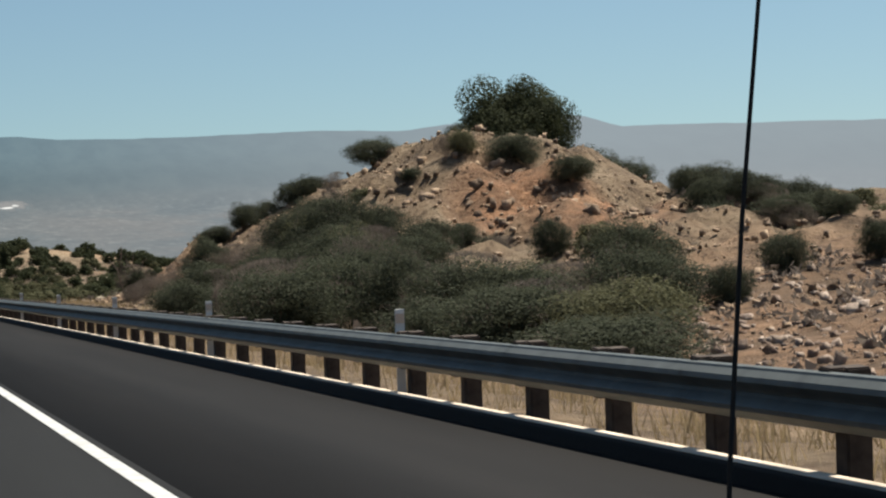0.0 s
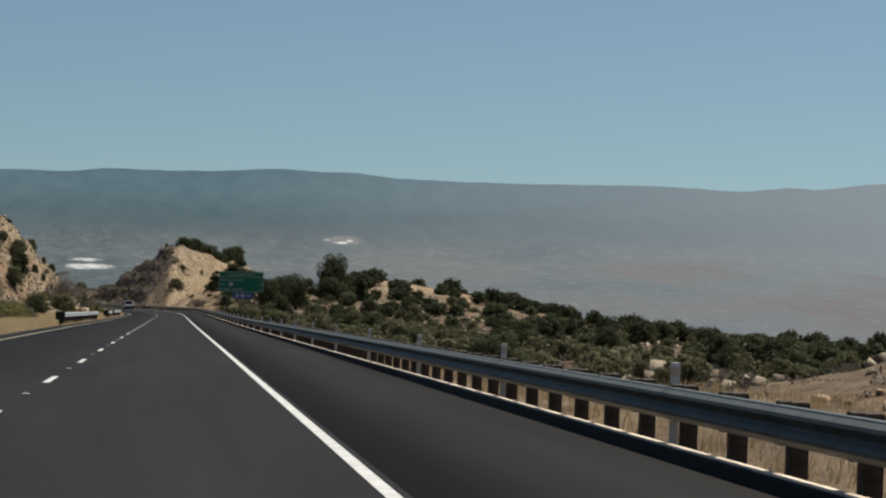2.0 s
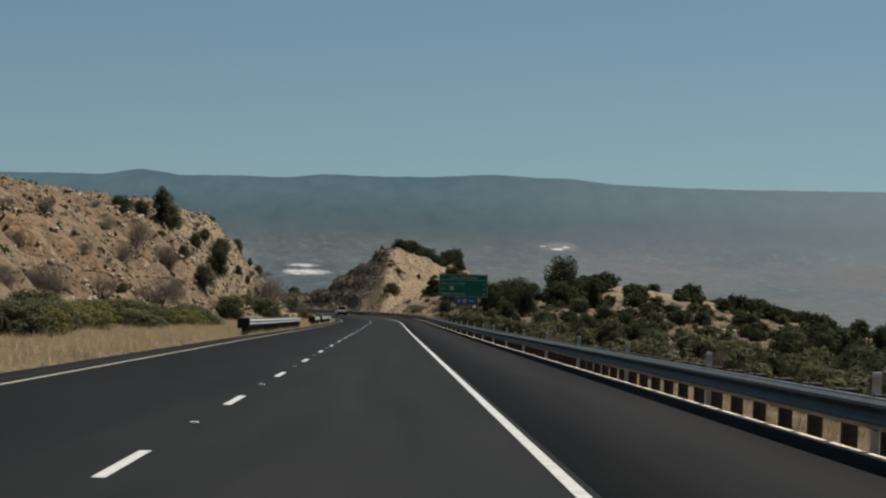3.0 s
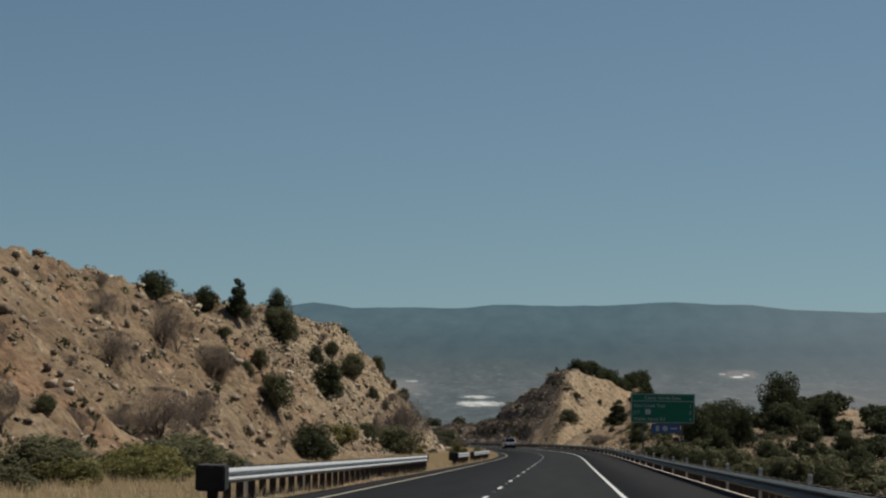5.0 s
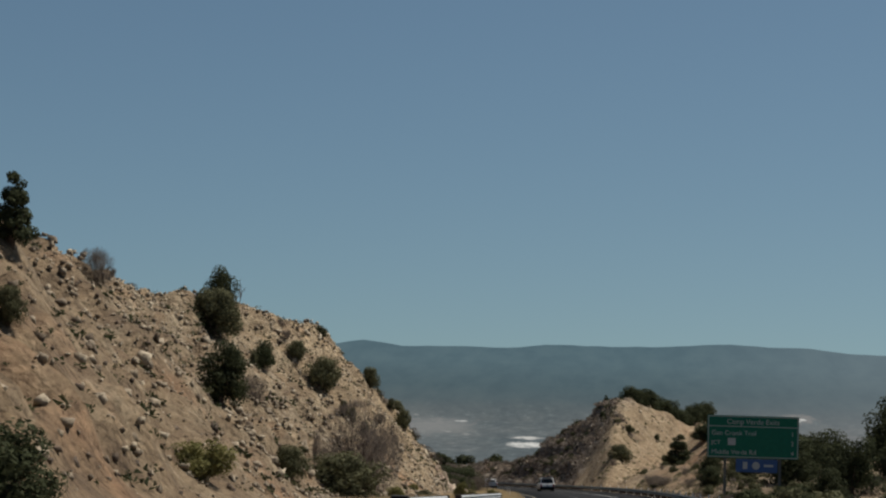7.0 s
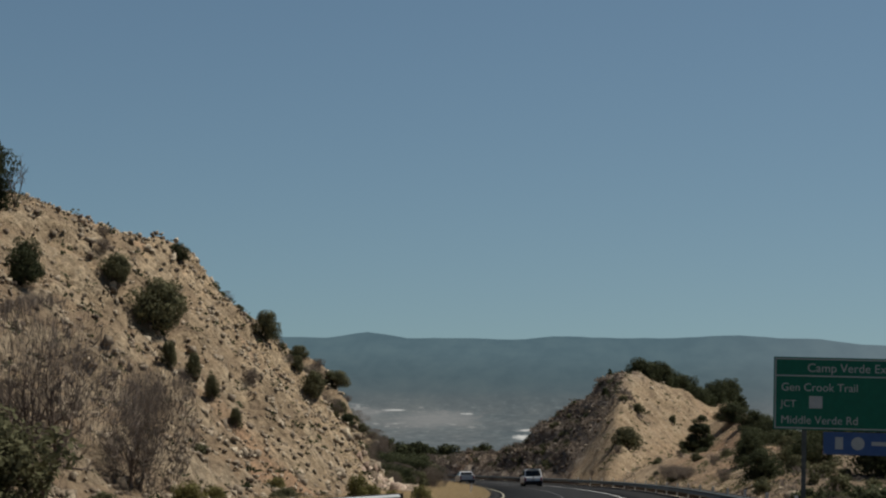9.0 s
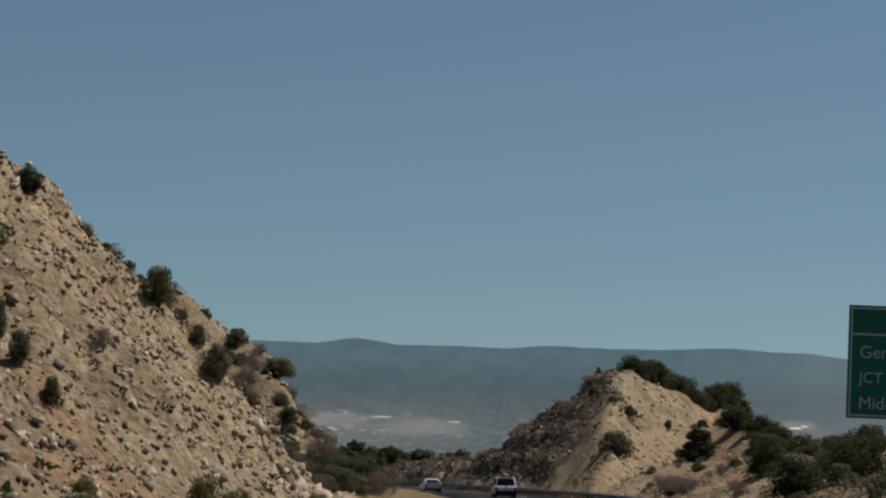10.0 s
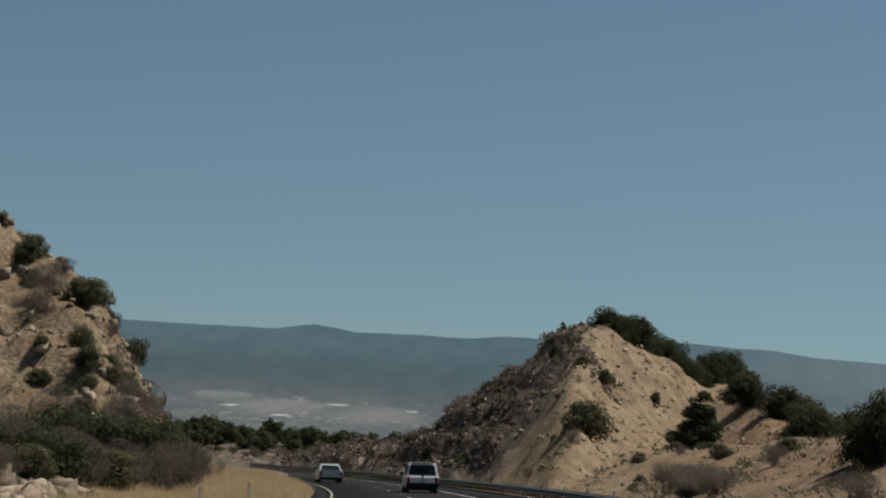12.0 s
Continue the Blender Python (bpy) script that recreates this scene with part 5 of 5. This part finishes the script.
# ---------------------------------------------------------------- loose stones and grass
def stone_field(name, xs, ys, sizes, mat, label, seed, sink=0.3):
    """Angular stones half sunk in the slope, one mesh."""
    r = np.random.default_rng(seed)
    base = np.array([(-1, -1, -1), (1, -1, -1), (1, 1, -1), (-1, 1, -1), (-1, -1, 1), (1, -1, 1), (1, 1, 1), (-1, 1, 1)], float)
    f = np.array([(0, 3, 2, 1), (4, 5, 6, 7), (0, 1, 5, 4), (1, 2, 6, 5), (2, 3, 7, 6), (3, 0, 4, 7)])
    n = len(xs)
    zs = land_z(xs, ys)
    v = base[None] * r.uniform(0.25, 1.0, (n, 8, 3)) * (sizes[:, None, None] * r.uniform(0.6, 1.2, (n, 1, 3)) * 0.5)
    a, t = r.uniform(0, 6.28, n), r.normal(0, 0.4, n)
    ca, sa, ct, st = np.cos(a)[:, None], np.sin(a)[:, None], np.cos(t)[:, None], np.sin(t)[:, None]
    x, y, z = v[..., 0], v[..., 1] * ct - v[..., 2] * st, v[..., 1] * st + v[..., 2] * ct
    w = np.stack([x * ca - y * sa + xs[:, None], x * sa + y * ca + ys[:, None], z + (zs + sizes * (0.5 - sink) * 0.6)[:, None]], -1)
    faces = (f[None] + (np.arange(n) * 8)[:, None, None]).reshape(-1, 4)
    return tagged(part(name, mesh_of(name, w.reshape(-1, 3), faces), mat), label, "rocks", kind="stuff")


def blades(name, xs, ys, tall, mat, label, seed, per=5):
    r = np.random.default_rng(seed)
    n = len(xs) * per
    x = np.repeat(xs, per) + r.normal(0, 0.12, n)
    y = np.repeat(ys, per) + r.normal(0, 0.12, n)
    z = np.repeat(land_z(xs, ys), per) - 0.04
    h = np.repeat(tall, per) * r.uniform(0.6, 1.2, n)
    a = r.uniform(0, 6.28, n)
    lean = r.normal(0, 0.28, (n, 2)) * h[:, None]
    w = 0.004 + 0.008 * r.random(n)
    c = np.stack([x, y, z], -1)
    d = np.stack([np.cos(a) * w, np.sin(a) * w, 0 * a], -1)
    tip = c + np.stack([lean[:, 0], lean[:, 1], h], -1)
    v = np.stack([c - d, c + d, tip], 1).reshape(-1, 3)
    return tagged(part(name, mesh_of(name, v, np.arange(n * 3).reshape(-1, 3)), mat), label, "grass", kind="stuff")


def tufts(name, xs, ys, sizes, mat, label, seed, per=26, chunk=0.22):
    """Small woody tufts dotted over a slope."""
    r_ = np.random.default_rng(seed)
    n = len(xs) * per
    s = np.repeat(sizes, per)
    d = r_.normal(size=(n, 3))
    d /= np.linalg.norm(d, axis=1)[:, None]
    d[:, 2] = np.abs(d[:, 2])
    c = np.stack([np.repeat(xs, per), np.repeat(ys, per), np.repeat(land_z(xs, ys), per)], -1) + d * (s * r_.uniform(0.3, 1.0, n))[:, None] * np.array([1, 1, 0.8])
    a, b_ = r_.normal(size=(n, 3)), r_.normal(size=(n, 3))
    k = (s * chunk)[:, None]
    v = np.stack([c - a * k * 0.5, c + b_ * k * 0.5, c + d * k * 1.2], 1)
    return tagged(part(name, mesh_of(name, v.reshape(-1, 3), np.arange(n * 3).reshape(-1, 3)), mat), label, "scrub", kind="stuff")


r = np.random.default_rng(9)


def scatter(n, y0, y1, o0, o1, power=1.0):
    y = r.uniform(y0, y1, n)
    o = o0 + (o1 - o0) * r.random(n) ** power
    return road_xy(y, 0.0)[0] + o, y


x, y = scatter(7500, 180, 442, -13.5, -40)
stone_field("cut_rocks", x, y, 0.14 + 0.42 * r.random(len(x)) ** 2.6, ROCK_PALE, "pale broken limestone rocks on the cut", 41)
x, y = scatter(9000, 300, 441, -13.2, -34)
stone_field("cut_rocks", x, y, 0.10 + 0.26 * r.random(len(x)) ** 2, ROCK_PALE, "small broken pale stones thick on the cut", 77, 0.2)
x, y = scatter(160, 300, 438, -14, -30)
stone_field("cut_ledges", x, y, 0.3 + 0.45 * r.random(len(x)), ROCK_PALE, "pale limestone ledges standing out of the cut", 47, 0.62)
x, y = scatter(150, 416, 436, -11.8, -17)
stone_field("cut_ledges", x, y, 0.4 + 0.6 * r.random(len(x)), ROCK_PALE, "pale pinkish rock pile at the end of the cut", 48, 0.5)
x, y = scatter(70, 412, 428, -12.0, -15.5)
stone_field("cut_ledges", x, y, 0.4 + 0.6 * r.random(len(x)), ROCK_PINK, "pale pinkish broken boulders at the foot of the cut", 76, 0.45)
x, y = scatter(1500, 455, 600, -16, -36)
stone_field("cut_rocks", x, y, 0.2 + 0.9 * r.random(len(x)) ** 4, ROCK_PALE, "pale broken rocks on the far cut", 42)
x, y = scatter(4600, 30, 95, 10, 40)
stone_field("mound_rocks", x, y, 0.09 + 0.24 * r.random(len(x)) ** 2.5, ROCK_RED, "rusty brown broken rocks on the mound", 43)
x, y = scatter(1700, 14, 42, 9, 22)
stone_field("mound_rocks", x, y, 0.07 + 0.22 * r.random(len(x)) ** 2, ROCK_PINK, "pinkish broken stones at the foot of the mound", 78, 0.35)
x, y = scatter(260, 14, 42, 8.5, 22)
tufts("scrub", x, y, 0.15 + 0.3 * r.random(len(x)) ** 2, DRY, "small brown dry scrub between the stones", 79, 26, 0.3)
x, y = scatter(260, 64, 90, 18, 28.5)
stone_field("mound_ledges", x, y, 0.25 + 0.35 * r.random(len(x)) ** 2, ROCK_RED, "rusty split rock standing out of the mound", 55, 0.5)
x, y = scatter(400, 534, 650, 8, 18)
stone_field("spur_ledges", x, y, 0.25 + 0.5 * r.random(len(x)) ** 2, ROCK_PALE, "pale ledges breaking out of the shaded cut", 50, 0.55)
# rock colour here carries the shade of this face
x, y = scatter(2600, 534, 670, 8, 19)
stone_field("spur_rocks", x, y, 0.18 + 0.5 * r.random(len(x)) ** 3, ROCK_SHADE, "layered rocks on the shaded cut, darkened for its shade", 44)
x, y = scatter(900, 400, 560, 9, 30)
stone_field("slope_rocks", x, y, 0.08 + 0.25 * r.random(len(x)) ** 4, ROCK_PALE, "small pale stones on sandy slope", 45)
x, y = scatter(5200, 100, 400, 7, 80, 1.4)
stone_field("slope_rocks", x, y, 0.12 + 0.36 * r.random(len(x)) ** 4, ROCK_PALE, "scattered pale stones between junipers", 46)
x, y = scatter(800, 104, 390, 8.5, 75, 1.3)
stone_field("slope_outcrops", x, y, 0.4 + 0.8 * r.random(len(x)) ** 2, ROCK_PALE, "pale rock outcrops between brush on open slope", 74, 0.42)
x, y = scatter(15500, 118, 450, -7.0, -12.8)
blades("dry_grass", x, y, 0.16 + 0.2 * r.random(len(x)), STRAW, "straw yellow dry grass on the verge", 51, 9)
x, y = scatter(4500, 440, 560, -7.0, -15)
blades("dry_grass", x, y, 0.2 + 0.22 * r.random(len(x)), STRAW, "straw yellow dry grass inside the bend", 52, 9)
x, y = scatter(2600, 0, 130, 5.2, 11, 1.0)
blades("dry_grass", x, y, 0.12 + 0.25 * r.random(len(x)), HAY, "dry grass behind the guardrail", 53, 12)
x, y = scatter(2500, 130, 560, 5.2, 10, 1.0)
blades("dry_grass", x, y, 0.15 + 0.2 * r.random(len(x)), HAY, "dry grass along the far guardrail", 54, 9)


# dark specks: scrub, and shadow between rocks put in as dark tufts
x, y = scatter(2400, 175, 442, -13.5, -36)
tufts("scrub", x, y, 0.11 + 0.24 * r.random(len(x)) ** 2.5, JUNIPER, "tiny dark specks over the cut for scrub and rock shadow", 66, 14, 0.6)
# stones coloured dark to stand for shadow under rocks
x, y = scatter(3000, 175, 442, -13.5, -40)
stone_field("cut_rocks", x, y, 0.10 + 0.28 * r.random(len(x)) ** 2, ROCK_SHADE, "dark stones in the cut for shadow specks under rocks", 49, 0.45)
x, y = scatter(900, 175, 440, -13.5, -42)
tufts("scrub", x, y, 0.15 + 0.35 * r.random(len(x)) ** 2, OLIVE, "small dark scrub tufts on the cut", 61)
x, y = scatter(420, 540, 640, 8.5, 20)
tufts("scrub", x, y, 0.25 + 0.5 * r.random(len(x)) ** 2, JUNIPER, "dark scrub on the shaded cut", 67, 40, 0.3)
x, y = scatter(950, 534, 650, 8.2, 18)
tufts("scrub", x, y, 0.3 + 0.5 * r.random(len(x)) ** 2, DRY, "brown dry scrub on the shaded cut", 70, 40, 0.3)
x, y = scatter(1100, 460, 600, -16, -38)
tufts("scrub", x, y, 0.2 + 0.5 * r.random(len(x)) ** 2, OLIVE, "small dark scrub tufts on the far cut", 62)
x, y = scatter(420, 400, 690, 9, 34)
tufts("scrub", x, y, 0.15 + 0.4 * r.random(len(x)) ** 2, DRY, "small brown scrub tufts on sandy slope", 63)
x, y = scatter(500, 20, 112, 8, 44)
tufts("scrub", x, y, 0.12 + 0.3 * r.random(len(x)) ** 2, DRY, "small brown scrub tufts on the mound", 64)
y = r.uniform(500, 575, 420)
x = r.uniform(-2, 16, 420)
tufts("scrub", x, y, 0.12 + 0.35 * r.random(len(x)) ** 2, OLIVE, "small dull scrub on the sandy face", 72, 24, 0.35)
stone_field("spur_rocks", x + r.normal(0, 2, 420), y + r.normal(0, 3, 420), 0.12 + 0.4 * r.random(420) ** 2, ROCK_PALE, "pale stones on the sandy face", 73, 0.4)
x, y = scatter(900, 392, 482, 8, 30)
tufts("scrub", x, y, 0.2 + 0.4 * r.random(len(x)) ** 2, OLIVE, "dull scrub on the sandy bank", 68, 30)
x, y = scatter(3200, 100, 400, 6.5, 60, 1.3)
tufts("scrub", x, y, 0.2 + 0.45 * r.random(len(x)) ** 2, DRY, "brown dry brush on the open slope", 69, 22, 0.3)
x, y = scatter(3000, 106, 420, 7, 100, 1.4)
tufts("scrub", x, y, 0.15 + 0.45 * r.random(len(x)) ** 2, OLIVE, "small dull scrub between junipers", 65)
